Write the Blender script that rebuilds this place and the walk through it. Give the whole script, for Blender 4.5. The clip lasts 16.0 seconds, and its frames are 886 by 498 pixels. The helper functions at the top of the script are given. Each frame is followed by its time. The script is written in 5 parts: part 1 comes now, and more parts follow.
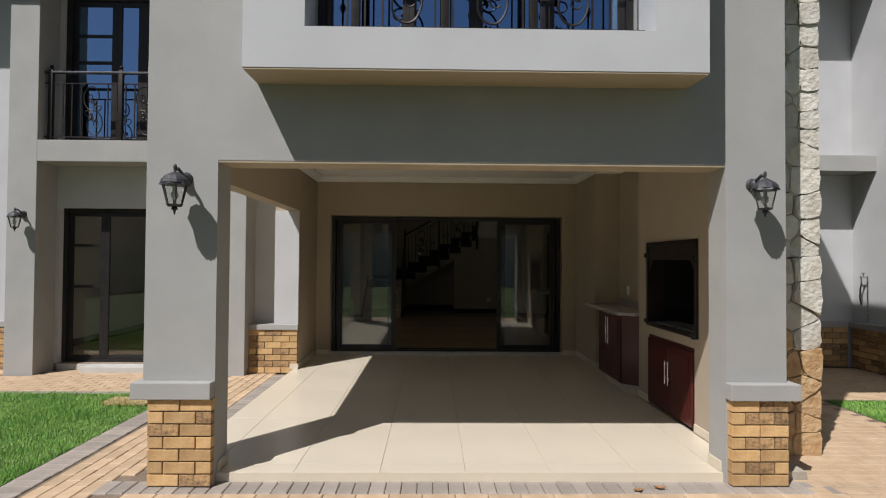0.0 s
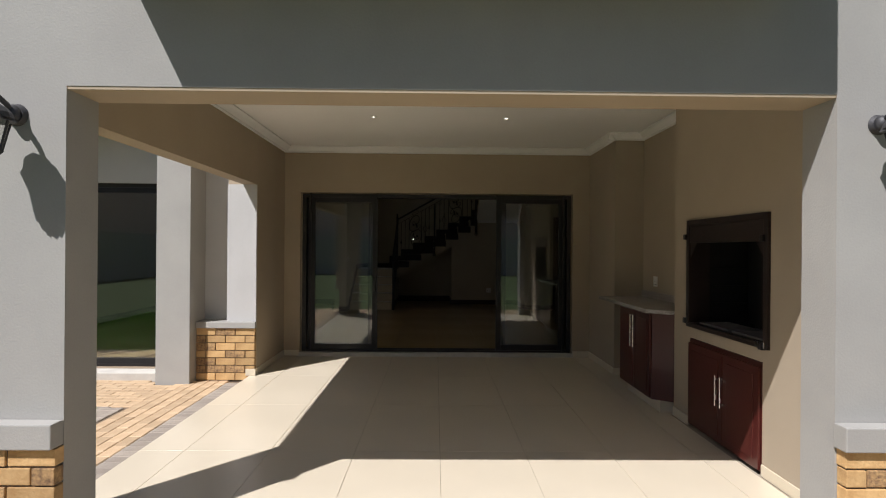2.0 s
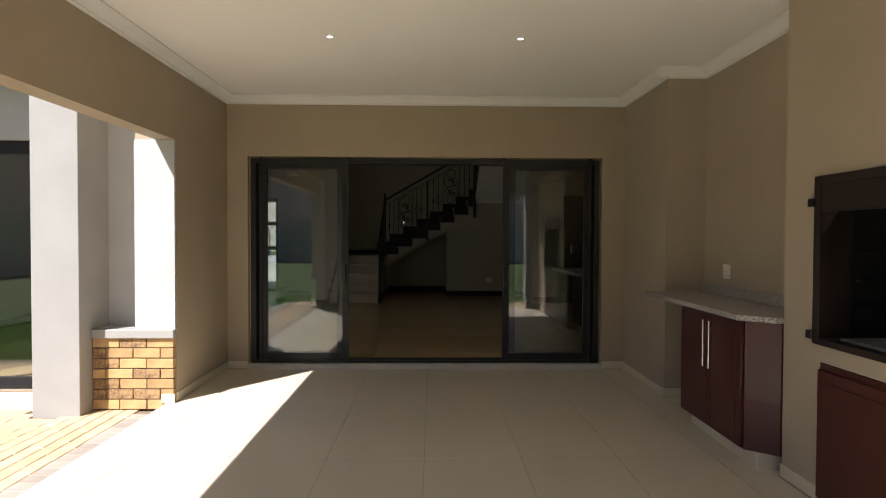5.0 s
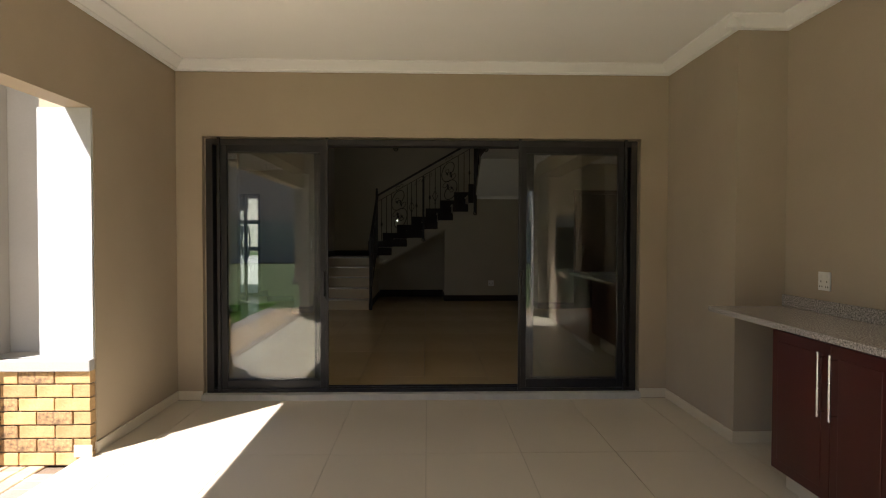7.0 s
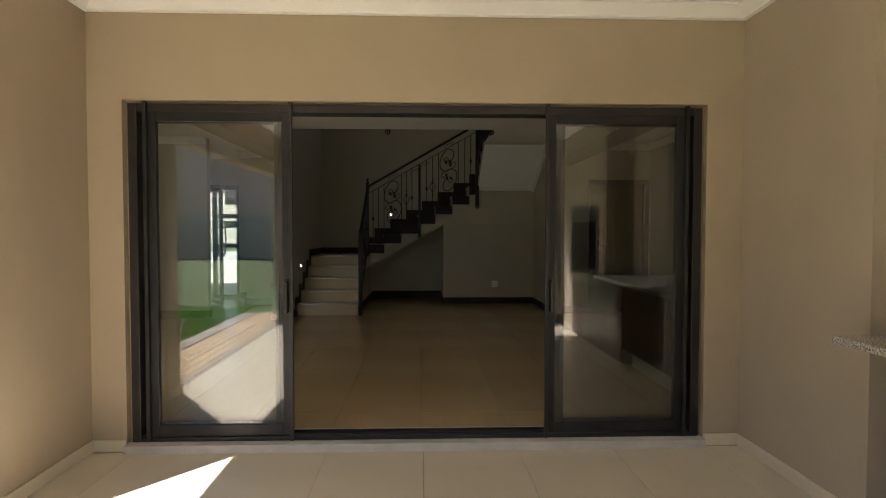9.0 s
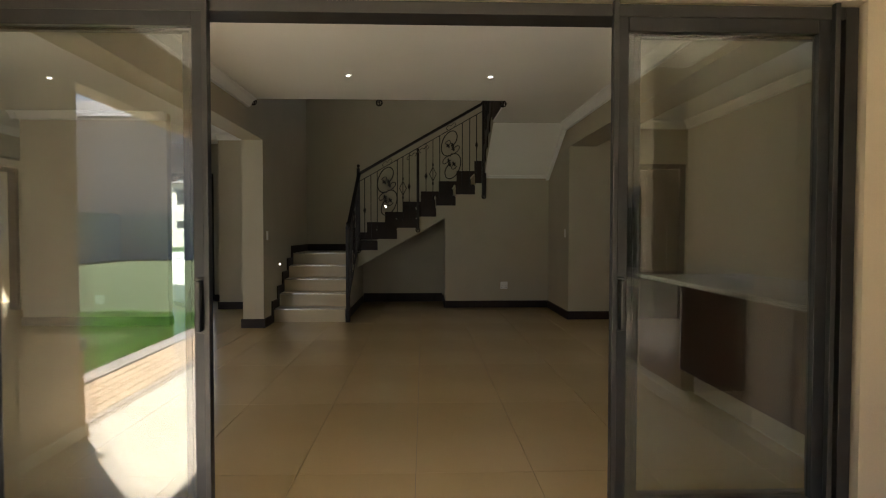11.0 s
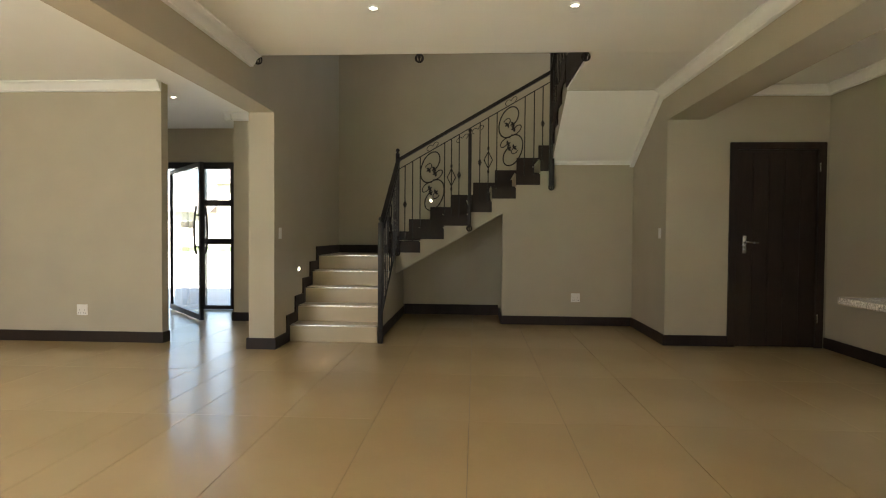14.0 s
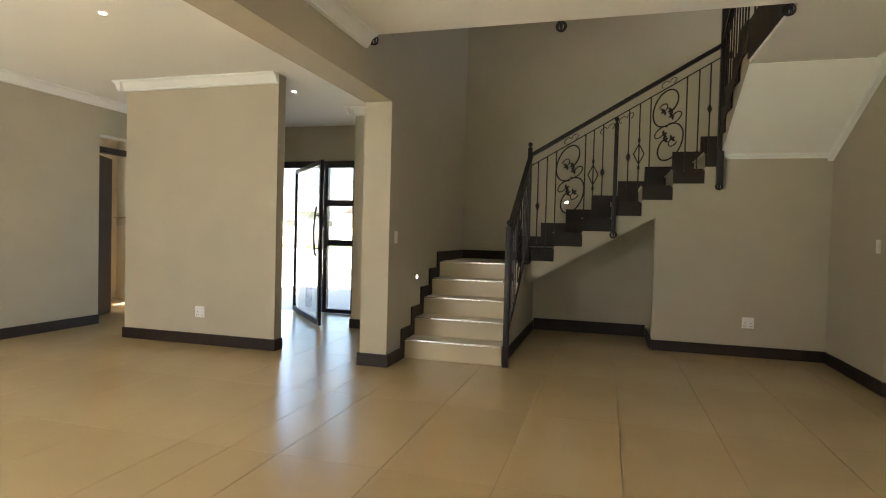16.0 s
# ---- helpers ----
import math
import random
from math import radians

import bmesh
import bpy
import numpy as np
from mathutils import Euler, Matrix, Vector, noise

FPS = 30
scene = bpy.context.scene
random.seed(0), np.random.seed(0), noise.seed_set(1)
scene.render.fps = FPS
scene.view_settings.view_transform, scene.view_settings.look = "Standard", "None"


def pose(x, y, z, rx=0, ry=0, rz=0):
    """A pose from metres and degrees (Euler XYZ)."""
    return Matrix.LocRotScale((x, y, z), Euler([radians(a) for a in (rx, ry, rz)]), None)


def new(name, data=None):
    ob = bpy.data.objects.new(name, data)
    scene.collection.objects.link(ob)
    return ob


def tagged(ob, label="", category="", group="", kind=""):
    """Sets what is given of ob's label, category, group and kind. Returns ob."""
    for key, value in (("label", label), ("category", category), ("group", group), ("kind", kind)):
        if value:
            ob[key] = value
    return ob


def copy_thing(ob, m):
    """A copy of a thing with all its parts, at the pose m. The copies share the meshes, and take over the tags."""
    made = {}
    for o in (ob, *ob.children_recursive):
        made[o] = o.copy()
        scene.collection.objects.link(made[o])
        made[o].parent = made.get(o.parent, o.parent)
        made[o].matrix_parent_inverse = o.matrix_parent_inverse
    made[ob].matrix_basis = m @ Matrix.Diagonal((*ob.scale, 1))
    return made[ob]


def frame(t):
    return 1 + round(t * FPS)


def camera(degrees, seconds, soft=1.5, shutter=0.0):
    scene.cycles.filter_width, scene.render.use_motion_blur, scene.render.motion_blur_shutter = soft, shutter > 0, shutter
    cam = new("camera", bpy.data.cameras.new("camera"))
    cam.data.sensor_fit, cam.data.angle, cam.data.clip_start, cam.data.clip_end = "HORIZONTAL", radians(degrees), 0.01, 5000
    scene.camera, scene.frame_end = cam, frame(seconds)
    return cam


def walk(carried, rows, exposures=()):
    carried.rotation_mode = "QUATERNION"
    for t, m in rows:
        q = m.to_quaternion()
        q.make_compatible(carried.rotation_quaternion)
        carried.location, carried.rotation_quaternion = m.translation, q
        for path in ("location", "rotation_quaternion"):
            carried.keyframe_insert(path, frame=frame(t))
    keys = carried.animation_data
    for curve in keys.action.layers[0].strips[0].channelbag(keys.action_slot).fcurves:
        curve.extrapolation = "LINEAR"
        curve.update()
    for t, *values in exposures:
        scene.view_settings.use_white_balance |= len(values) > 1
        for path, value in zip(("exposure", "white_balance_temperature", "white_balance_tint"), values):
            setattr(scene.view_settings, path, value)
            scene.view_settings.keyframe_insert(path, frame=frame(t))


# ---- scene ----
cam = camera(75.4, 16.0, soft=1.1)
# seconds, x, y, z, pitch, roll, yaw
ROWS = [
    (0.0, 0.180, 0.415, 1.479, 1.17, -0.40, -1.03),
    (0.5, 0.230, 0.746, 1.462, 0.89, -0.43, -0.80),
    (1.0, 0.272, 1.090, 1.448, 0.61, -0.46, -0.70),
    (1.5, 0.335, 1.427, 1.438, 0.29, -0.47, -0.66),
    (2.0, 0.377, 1.766, 1.432, 0.04, -0.45, -0.75),
    (2.5, 0.416, 2.071, 1.424, -0.30, -0.41, -0.82),
    (3.0, 0.456, 2.374, 1.411, -0.70, -0.36, -0.84),
    (3.5, 0.465, 2.685, 1.397, -1.03, -0.31, -0.77),
    (4.0, 0.475, 2.977, 1.383, -1.14, -0.29, -0.82),
    (6.5, 0.432, 4.366, 1.357, -1.28, -0.14, -1.48),
    (7.0, 0.424, 4.663, 1.363, -1.29, -0.12, -1.60),
    (7.5, 0.432, 4.966, 1.373, -1.34, -0.11, -1.68),
    (8.0, 0.421, 5.258, 1.384, -1.46, -0.09, -1.78),
    (8.5, 0.410, 5.561, 1.389, -1.66, -0.08, -1.88),
    (9.0, 0.417, 5.847, 1.381, -1.83, -0.07, -1.98),
    (9.5, 0.413, 6.179, 1.359, -1.80, -0.08, -2.03),
    (10.0, 0.413, 6.508, 1.330, -1.80, -0.10, -2.08),
    (12.5, 0.486, 8.124, 1.183, -1.46, 0.00, -0.97),
    (13.0, 0.461, 8.381, 1.198, -1.48, -0.06, -0.29),
    (13.5, 0.438, 8.639, 1.208, -1.52, -0.19, 0.96),
    (14.0, 0.429, 8.869, 1.212, -1.48, -0.42, 3.22),
    (14.5, 0.407, 9.089, 1.214, -1.43, -0.70, 6.17),
    (15.0, 0.409, 9.322, 1.218, -1.40, -0.98, 9.62),
    (15.5, 0.362, 9.519, 1.230, -1.43, -1.24, 12.97),
    (16.0, 0.288, 9.735, 1.252, -1.52, -1.50, 16.00),
]
EXPOSURES = [(0.0, -0.02, 6200, 13), (2.0, 0.24, 6250, 14), (4.0, 0.88, 6250, 15), (7.0, 1.50, 6400, 15), (8.5, 2.05, 6400, 15), (10.0, 2.74, 6400, 13), (12.5, 3.74, 6700, 12), (14.0, 4.45, 6700, 11), (16.0, 4.55, 6650, 11)]
walk(cam, [(t, pose(x, y, z, 90 + pitch, roll, yaw)) for t, x, y, z, pitch, roll, yaw in ROWS], EXPOSURES)

# ---- world and sun ----
SUN_DIR = Vector((0.49, 0.59, -1.0)).normalized()
world = bpy.data.worlds.new("sky")
scene.world = world
world.use_nodes = True
wn = world.node_tree.nodes
sky = wn.new("ShaderNodeTexSky")
sky.sky_type = "NISHITA"
sky.sun_disc = False
sky.sun_elevation = math.asin(-SUN_DIR.z)
sky.sun_rotation = math.atan2(-SUN_DIR.x, -SUN_DIR.y)
world.node_tree.links.new(sky.outputs[0], wn["Background"].inputs[0])
wn["Background"].inputs[1].default_value = 0.046
sun = new("sun", bpy.data.lights.new("sun", "SUN"))
sun.data.energy, sun.data.angle, sun.data.color = 5.2, radians(0.53), (1.0, 0.96, 0.91)
sun.rotation_mode = "QUATERNION"
sun.rotation_quaternion = SUN_DIR.to_track_quat("-Z", "Y")


def window_light(name, x, y, z, w, h, turn, watts, colour=(0.9, 0.95, 1.0)):
    """An area lamp in an opening, for the sky's light through it."""
    ob = new(name, bpy.data.lights.new(name, "AREA"))
    ob.data.shape, ob.data.size, ob.data.size_y, ob.data.energy, ob.data.color = "RECTANGLE", w, h, watts, colour
    ob.matrix_basis = pose(x, y, z, 90, 0, turn)
    return ob


window_light("window_light_lounge", -3.73, 8.78, 1.15, 2.4, 2.0, 0, 4.5)
window_light("window_light_bathroom", -7.58, 16.3, 1.7, 0.7, 0.9, -90, 0.9)
# kitchen window is assumed: lamp and opening added out of view to brighten the right side
window_light("assumed_window_light_kitchen", 4.22, 11.05, 1.58, 1.4, 1.0, 90, 0.7)
window_light("window_light_stairwell", 2.46, 16.2, 4.5, 1.2, 1.2, 90, 0.25, (1.0, 0.96, 0.86))

# ---- materials ----


def surf(name, c1, c2, scale=6.0, rough=0.6, bump=0.1, bscale=60.0, metallic=0.0, vary=0.0, spec=0.5, rvar=0.1, stretch=None, dist=0.01, coat=0.0):
    """Two colours mixed by noise at two sizes, with fine relief; vary: how much pieces differ from one another."""
    m = bpy.data.materials.new(name)
    m.use_nodes = True
    n, l = m.node_tree.nodes, m.node_tree.links
    b = n["Principled BSDF"]
    tc = n.new("ShaderNodeTexCoord")
    src = tc.outputs["Object"]
    if stretch:
        mp = n.new("ShaderNodeMapping")
        mp.inputs["Scale"].default_value = stretch
        l.new(src, mp.inputs[0])
        src = mp.outputs[0]
    big, small = n.new("ShaderNodeTexNoise"), n.new("ShaderNodeTexNoise")
    for t, s, d in ((big, scale, 4), (small, bscale, 3)):
        t.inputs["Scale"].default_value, t.inputs["Detail"].default_value = s, d
        l.new(src, t.inputs["Vector"])
    add = n.new("ShaderNodeMath")
    add.operation = "MULTIPLY_ADD"
    l.new(small.outputs[0], add.inputs[0])
    add.inputs[1].default_value = 0.35
    l.new(big.outputs[0], add.inputs[2])
    ramp = n.new("ShaderNodeMapRange")
    ramp.inputs[1].default_value, ramp.inputs[2].default_value = 0.45, 0.9
    l.new(add.outputs[0], ramp.inputs[0])
    mix = n.new("ShaderNodeMix")
    mix.data_type = "RGBA"
    mix.inputs[6].default_value, mix.inputs[7].default_value = (*c1, 1), (*c2, 1)
    l.new(ramp.outputs[0], mix.inputs[0])
    colour = mix.outputs[2]
    if vary:
        info, hsv, rr = n.new("ShaderNodeObjectInfo"), n.new("ShaderNodeHueSaturation"), n.new("ShaderNodeMapRange")
        rr.inputs[3].default_value, rr.inputs[4].default_value = 1 - vary, 1 + vary
        l.new(info.outputs["Random"], rr.inputs[0])
        l.new(rr.outputs[0], hsv.inputs["Value"])
        l.new(colour, hsv.inputs["Color"])
        colour = hsv.outputs[0]
    l.new(colour, b.inputs["Base Color"])
    rm = n.new("ShaderNodeMapRange")
    rm.inputs[3].default_value, rm.inputs[4].default_value = max(0.02, rough - rvar), min(1, rough + rvar)
    l.new(big.outputs[0], rm.inputs[0])
    l.new(rm.outputs[0], b.inputs["Roughness"])
    b.inputs["Metallic"].default_value = metallic
    b.inputs["Specular IOR Level"].default_value = spec
    b.inputs["Coat Weight"].default_value = coat
    if bump:
        bp = n.new("ShaderNodeBump")
        bp.inputs["Strength"].default_value, bp.inputs["Distance"].default_value = bump, dist
        l.new(small.outputs[0], bp.inputs["Height"])
        l.new(bp.outputs[0], b.inputs["Normal"])
    return m


def glowing(name, colour, strength):
    m = bpy.data.materials.new(name)
    m.use_nodes = True
    b = m.node_tree.nodes["Principled BSDF"]
    b.inputs["Emission Color"].default_value, b.inputs["Emission Strength"].default_value = (*colour, 1), strength
    return m


def glass_material(name, tint, gloss_rough=0.0, base=0.055, sheen=(1.0, 1.0, 1.0)):
    """Thin clear glass: it lets light straight through and mirrors more at a slant."""
    m = bpy.data.materials.new(name)
    m.use_nodes = True
    n, l = m.node_tree.nodes, m.node_tree.links
    n.remove(n["Principled BSDF"])
    clear, gloss, fr, mix = n.new("ShaderNodeBsdfTransparent"), n.new("ShaderNodeBsdfGlossy"), n.new("ShaderNodeLayerWeight"), n.new("ShaderNodeMixShader")
    power, weigh = n.new("ShaderNodeMath"), n.new("ShaderNodeMath")
    power.operation, weigh.operation = "POWER", "MULTIPLY_ADD"
    clear.inputs[0].default_value = (*tint, 1)
    gloss.inputs["Color"].default_value = (*sheen, 1)
    gloss.inputs["Roughness"].default_value = gloss_rough
    fr.inputs[0].default_value = 0.5
    l.new(fr.outputs["Facing"], power.inputs[0])
    power.inputs[1].default_value = 5.0
    l.new(power.outputs[0], weigh.inputs[0])
    weigh.inputs[1].default_value, weigh.inputs[2].default_value = 1 - base, base
    l.new(weigh.outputs[0], mix.inputs[0])
    l.new(clear.outputs[0], mix.inputs[1])
    l.new(gloss.outputs[0], mix.inputs[2])
    l.new(mix.outputs[0], n["Material Output"].inputs[0])
    return m


PLASTER_OUT = surf("grey_plaster", (0.326, 0.321, 0.304), (0.370, 0.365, 0.343), 2.5, 0.85, 0.25, 90, rvar=0.05, dist=0.004)
# tan plaster again, with the cool sky light on the right wall mixed in
PLASTER_TAN_COOL = surf("tan_plaster_skylit", (0.37, 0.307, 0.228), (0.405, 0.338, 0.252), 2.0, 0.75, 0.15, 120, rvar=0.06, dist=0.003)
PLASTER_TAN = surf("tan_plaster", (0.375, 0.302, 0.212), (0.41, 0.333, 0.237), 2.0, 0.75, 0.15, 120, rvar=0.06, dist=0.003)
PLASTER_IN = surf("greige_plaster", (0.40, 0.352, 0.262), (0.435, 0.385, 0.29), 2.0, 0.7, 0.15, 120, rvar=0.06, dist=0.003)
RISER_TILE = surf("tan_riser_tile", (0.47, 0.375, 0.235), (0.52, 0.42, 0.27), 2, 0.35, 0.03, 120, vary=0.02, dist=0.002)
PLASTER_WHITE = surf("light_plaster", (0.458, 0.458, 0.453), (0.510, 0.510, 0.506), 2.5, 0.85, 0.15, 90, dist=0.003)
CEILING = surf("ceiling_paint", (0.84, 0.825, 0.78), (0.87, 0.855, 0.81), 1.5, 0.8, 0.05, 150, dist=0.002)
CORNICE = surf("cornice_plaster", (0.80, 0.79, 0.76), (0.84, 0.83, 0.80), 3, 0.7, 0.05, 150, dist=0.002)
CREAM_TILE = surf("cream_floor_tile", (0.59, 0.526, 0.41), (0.64, 0.572, 0.45), 1.3, 0.3, 0.03, 200, vary=0.012, rvar=0.07, dist=0.002)
TAN_TILE = surf("tan_floor_tile", (0.435, 0.32, 0.165), (0.485, 0.365, 0.20), 1.1, 0.22, 0.03, 160, spec=0.65, vary=0.014, rvar=0.06, dist=0.002)
STEP_TILE = surf("cream_step_tile", (0.60, 0.53, 0.40), (0.66, 0.59, 0.46), 2, 0.35, 0.03, 120, vary=0.02, dist=0.002)
GROUT_CREAM = surf("cream_grout", (0.34, 0.295, 0.23), (0.42, 0.37, 0.29), 10, 0.9, 0.2, 80)
GROUT = surf("grout", (0.23, 0.175, 0.115), (0.29, 0.225, 0.155), 10, 0.9, 0.2, 80)
DARK_WOOD = surf("dark_stained_wood", (0.016, 0.009, 0.006), (0.030, 0.017, 0.011), 5, 0.55, 0.1, 60, spec=0.3, stretch=(1, 1, 0.15), dist=0.003)
MAHOGANY = surf("mahogany_gloss", (0.058, 0.010, 0.008), (0.074, 0.0135, 0.010), 4, 0.38, 0.0, 70, stretch=(2, 2, 0.25), coat=0.12, rvar=0.02, dist=0.002)
STRIPED = surf("striped_veneer", (0.035, 0.016, 0.012), (0.15, 0.085, 0.06), 14, 0.35, 0.03, 90, stretch=(1, 6, 0.04), dist=0.002)
FRAME = surf("bronze_aluminium", (0.018, 0.016, 0.016), (0.028, 0.025, 0.024), 8, 0.42, 0.02, 150, metallic=0.3)
FRAME_GREY = surf("charcoal_aluminium", (0.015, 0.0145, 0.015), (0.024, 0.023, 0.024), 8, 0.4, 0.02, 150, metallic=0.4)
IRON = surf("black_wrought_iron", (0.016, 0.013, 0.011), (0.03, 0.024, 0.02), 30, 0.5, 0.2, 120, metallic=0.5, dist=0.002)
LAMP_METAL = surf("weathered_dark_metal", (0.045, 0.046, 0.05), (0.085, 0.085, 0.09), 40, 0.55, 0.3, 120, metallic=0.5, dist=0.003)
STEEL = surf("brushed_steel", (0.55, 0.55, 0.55), (0.65, 0.65, 0.64), 20, 0.25, 0.02, 200, metallic=1.0)
GRANITE = surf("speckled_granite", (0.03, 0.027, 0.025), (0.70, 0.65, 0.60), 120, 0.22, 0.01, 260, dist=0.001)
BRICK = surf("yellow_face_brick", (0.422, 0.251, 0.101), (0.581, 0.387, 0.180), 9, 0.8, 0.5, 70, vary=0.22, dist=0.006)
BRICK_DARK = surf("burnt_face_brick", (0.114, 0.066, 0.040), (0.510, 0.326, 0.145), 30, 0.8, 0.5, 80, vary=0.2, dist=0.006)
MORTAR = surf("mortar", (0.17, 0.125, 0.085), (0.26, 0.195, 0.135), 12, 0.95, 0.4, 60)
STONE = surf("cream_rubble_stone", (0.493, 0.449, 0.352), (0.722, 0.695, 0.616), 5, 0.85, 0.8, 26, vary=0.14, dist=0.02)
STONE_RUST = surf("rust_stained_stone", (0.370, 0.211, 0.088), (0.546, 0.396, 0.220), 5, 0.85, 0.8, 26, vary=0.14, dist=0.02)
STONE_JOINT = surf("stone_joint", (0.24, 0.185, 0.12), (0.34, 0.265, 0.18), 12, 0.95, 0.5, 60)
PAVER = surf("terracotta_paver", (0.43, 0.30, 0.18), (0.55, 0.41, 0.265), 7, 0.85, 0.5, 90, vary=0.14, dist=0.004)
PAVER_GREY = surf("grey_paver", (0.255, 0.220, 0.185), (0.352, 0.308, 0.260), 7, 0.85, 0.5, 90, vary=0.14, dist=0.004)
SAND = surf("jointing_sand", (0.15, 0.11, 0.075), (0.24, 0.18, 0.125), 8, 0.95, 0.4, 120)
LAWN_SOIL = surf("lawn_base", (0.045, 0.08, 0.016), (0.085, 0.125, 0.03), 9, 0.95, 0.9, 90, dist=0.03)
BLADE = surf("grass_blade", (0.11, 0.29, 0.03), (0.25, 0.43, 0.085), 3, 0.6, 0, 60)
STRAW = surf("dry_grass", (0.55, 0.45, 0.21), (0.68, 0.57, 0.30), 3, 0.7, 0, 60)
WHITE_PLASTIC = surf("white_plastic", (0.72, 0.71, 0.68), (0.76, 0.75, 0.72), 10, 0.35, 0, 60)
CONCRETE = surf("sill_concrete", (0.440, 0.422, 0.387), (0.528, 0.510, 0.466), 8, 0.8, 0.2, 80, dist=0.003)
SOOT = surf("sooty_steel", (0.006, 0.006, 0.006), (0.015, 0.014, 0.013), 8, 0.6, 0.2, 60, metallic=0.2)
BRAAI_METAL = surf("brown_enamelled_steel", (0.020, 0.013, 0.011), (0.032, 0.021, 0.018), 8, 0.38, 0.03, 90, metallic=0.2)
ASH = surf("ash_grey_steel", (0.10, 0.10, 0.10), (0.20, 0.20, 0.195), 12, 0.6, 0.2, 90, metallic=0.4)
BATH_TILE = surf("beige_wall_tile", (0.45, 0.37, 0.25), (0.52, 0.43, 0.30), 3, 0.3, 0.02, 90, vary=0.04)
MOSAIC = surf("mosaic_strip", (0.12, 0.09, 0.06), (0.55, 0.48, 0.38), 60, 0.3, 0.05, 90)
ROOF_TILE = surf("roof_tile", (0.10, 0.085, 0.08), (0.16, 0.14, 0.13), 4, 0.85, 0.5, 40)
HOUSE_WALL = surf("house_wall", (0.55, 0.50, 0.43), (0.62, 0.57, 0.50), 2, 0.9, 0.1, 40)
RUBBER = surf("black_rubber", (0.012, 0.012, 0.012), (0.02, 0.02, 0.02), 20, 0.7, 0, 60)
GLASS = glass_material("clear_glass", (0.86, 0.88, 0.87), 0.0, 0.066)
# blue sheen and strong mirroring put a deep blue sky reflection into the panes
SKY_GLASS = glass_material("blue_sky_sheen_glass", (0.30, 0.33, 0.36), 0.0, 0.55, (0.42, 0.66, 1.0))
LAMP_GLASS = glass_material("lamp_glass", (0.9, 0.9, 0.88), 0.15, 0.04)
GLOW = glowing("downlight_glow", (1.0, 0.93, 0.80), 5.0)

# ---- building blocks ----



def box(bm, x0, x1, y0, y1, z0, z1, bevel=0.0):
    v = bmesh.ops.create_cube(bm, size=1.0, matrix=Matrix.LocRotScale(((x0 + x1) / 2, (y0 + y1) / 2, (z0 + z1) / 2), None, (abs(x1 - x0), abs(y1 - y0), abs(z1 - z0))))["verts"]
    if bevel:
        edges = list({e for q in v for e in q.link_edges})
        bmesh.ops.bevel(bm, geom=edges, offset=bevel, segments=2, affect="EDGES", profile=0.6)
    return bm


def boxes(*rows, bevel=0.0):
    bm = bmesh.new()
    for r in rows:
        box(bm, *r, bevel=bevel)
    return bm


def cyl(bm, p, q, r, n=12, r2=None):
    """A round bar from p to q."""
    p, q = Vector(p), Vector(q)
    turn = (q - p).to_track_quat("Z", "Y").to_matrix().to_4x4()
    bmesh.ops.create_cone(bm, cap_ends=True, segments=n, radius1=r, radius2=r if r2 is None else r2, depth=(q - p).length, matrix=Matrix.Translation((p + q) / 2) @ turn)
    return bm


def ball(bm, c, r, sz=1.0):
    bmesh.ops.create_icosphere(bm, subdivisions=2, radius=r, matrix=Matrix.Translation(c) @ Matrix.Diagonal((1, 1, sz, 1)))
    return bm


def tube(bm, pts, r, n=6, flat=None):
    """A bar of radius r bent along the points."""
    pts = [Vector(p) for p in pts]
    rings = []
    for i, p in enumerate(pts):
        d = (pts[min(i + 1, len(pts) - 1)] - pts[max(i - 1, 0)]).normalized()
        side = d.cross(Vector(flat) if flat else Vector((0, 1, 0)))
        if side.length < 1e-4:
            side = d.cross(Vector((1, 0, 0)))
        side.normalize()
        up = side.cross(d)
        rings.append([bm.verts.new(p + (side * math.cos(2 * math.pi * k / n) + up * math.sin(2 * math.pi * k / n)) * r) for k in range(n)])
    for a, b in zip(rings, rings[1:]):
        for k in range(n):
            bm.faces.new((a[k], a[(k + 1) % n], b[(k + 1) % n], b[k]))
    bm.faces.new(rings[0][::-1])
    bm.faces.new(rings[-1])
    return bm


def prism(bm, poly, axis, a, b):
    """A flat outline (pairs) pulled from a to b along an axis: x takes (y, z), y takes (x, z), z takes (x, y)."""
    def at(u, v, w):
        return {"x": (w, u, v), "y": (u, w, v), "z": (u, v, w)}[axis]
    lo = [bm.verts.new(at(u, v, a)) for u, v in poly]
    hi = [bm.verts.new(at(u, v, b)) for u, v in poly]
    bm.faces.new(lo)
    bm.faces.new(hi[::-1])
    for i in range(len(poly)):
        j = (i + 1) % len(poly)
        bm.faces.new((lo[i], hi[i], hi[j], lo[j]))
    return bm


def mesh_of(name, bm, material, smooth=False):
    bmesh.ops.recalc_face_normals(bm, faces=bm.faces)
    me = bpy.data.meshes.new(name)
    bm.to_mesh(me)
    bm.free()
    me.materials.append(material)
    if smooth:
        me.shade_smooth()
        me.set_sharp_from_angle(angle=radians(40))
    return me


def part(name, bm, material, parent, label="", smooth=False):
    ob = new(name, mesh_of(name, bm, material, smooth) if isinstance(bm, bmesh.types.BMesh) else bm)
    ob.parent = parent
    if parent.parent is None:
        ob.matrix_parent_inverse = parent.matrix_basis.inverted()
    return tagged(ob, label)


def thing(name, label, category, at=(0, 0, 0), group=""):
    ob = new(name)
    ob.empty_display_size = 0.1
    ob.location = at
    return tagged(ob, label, category, group)


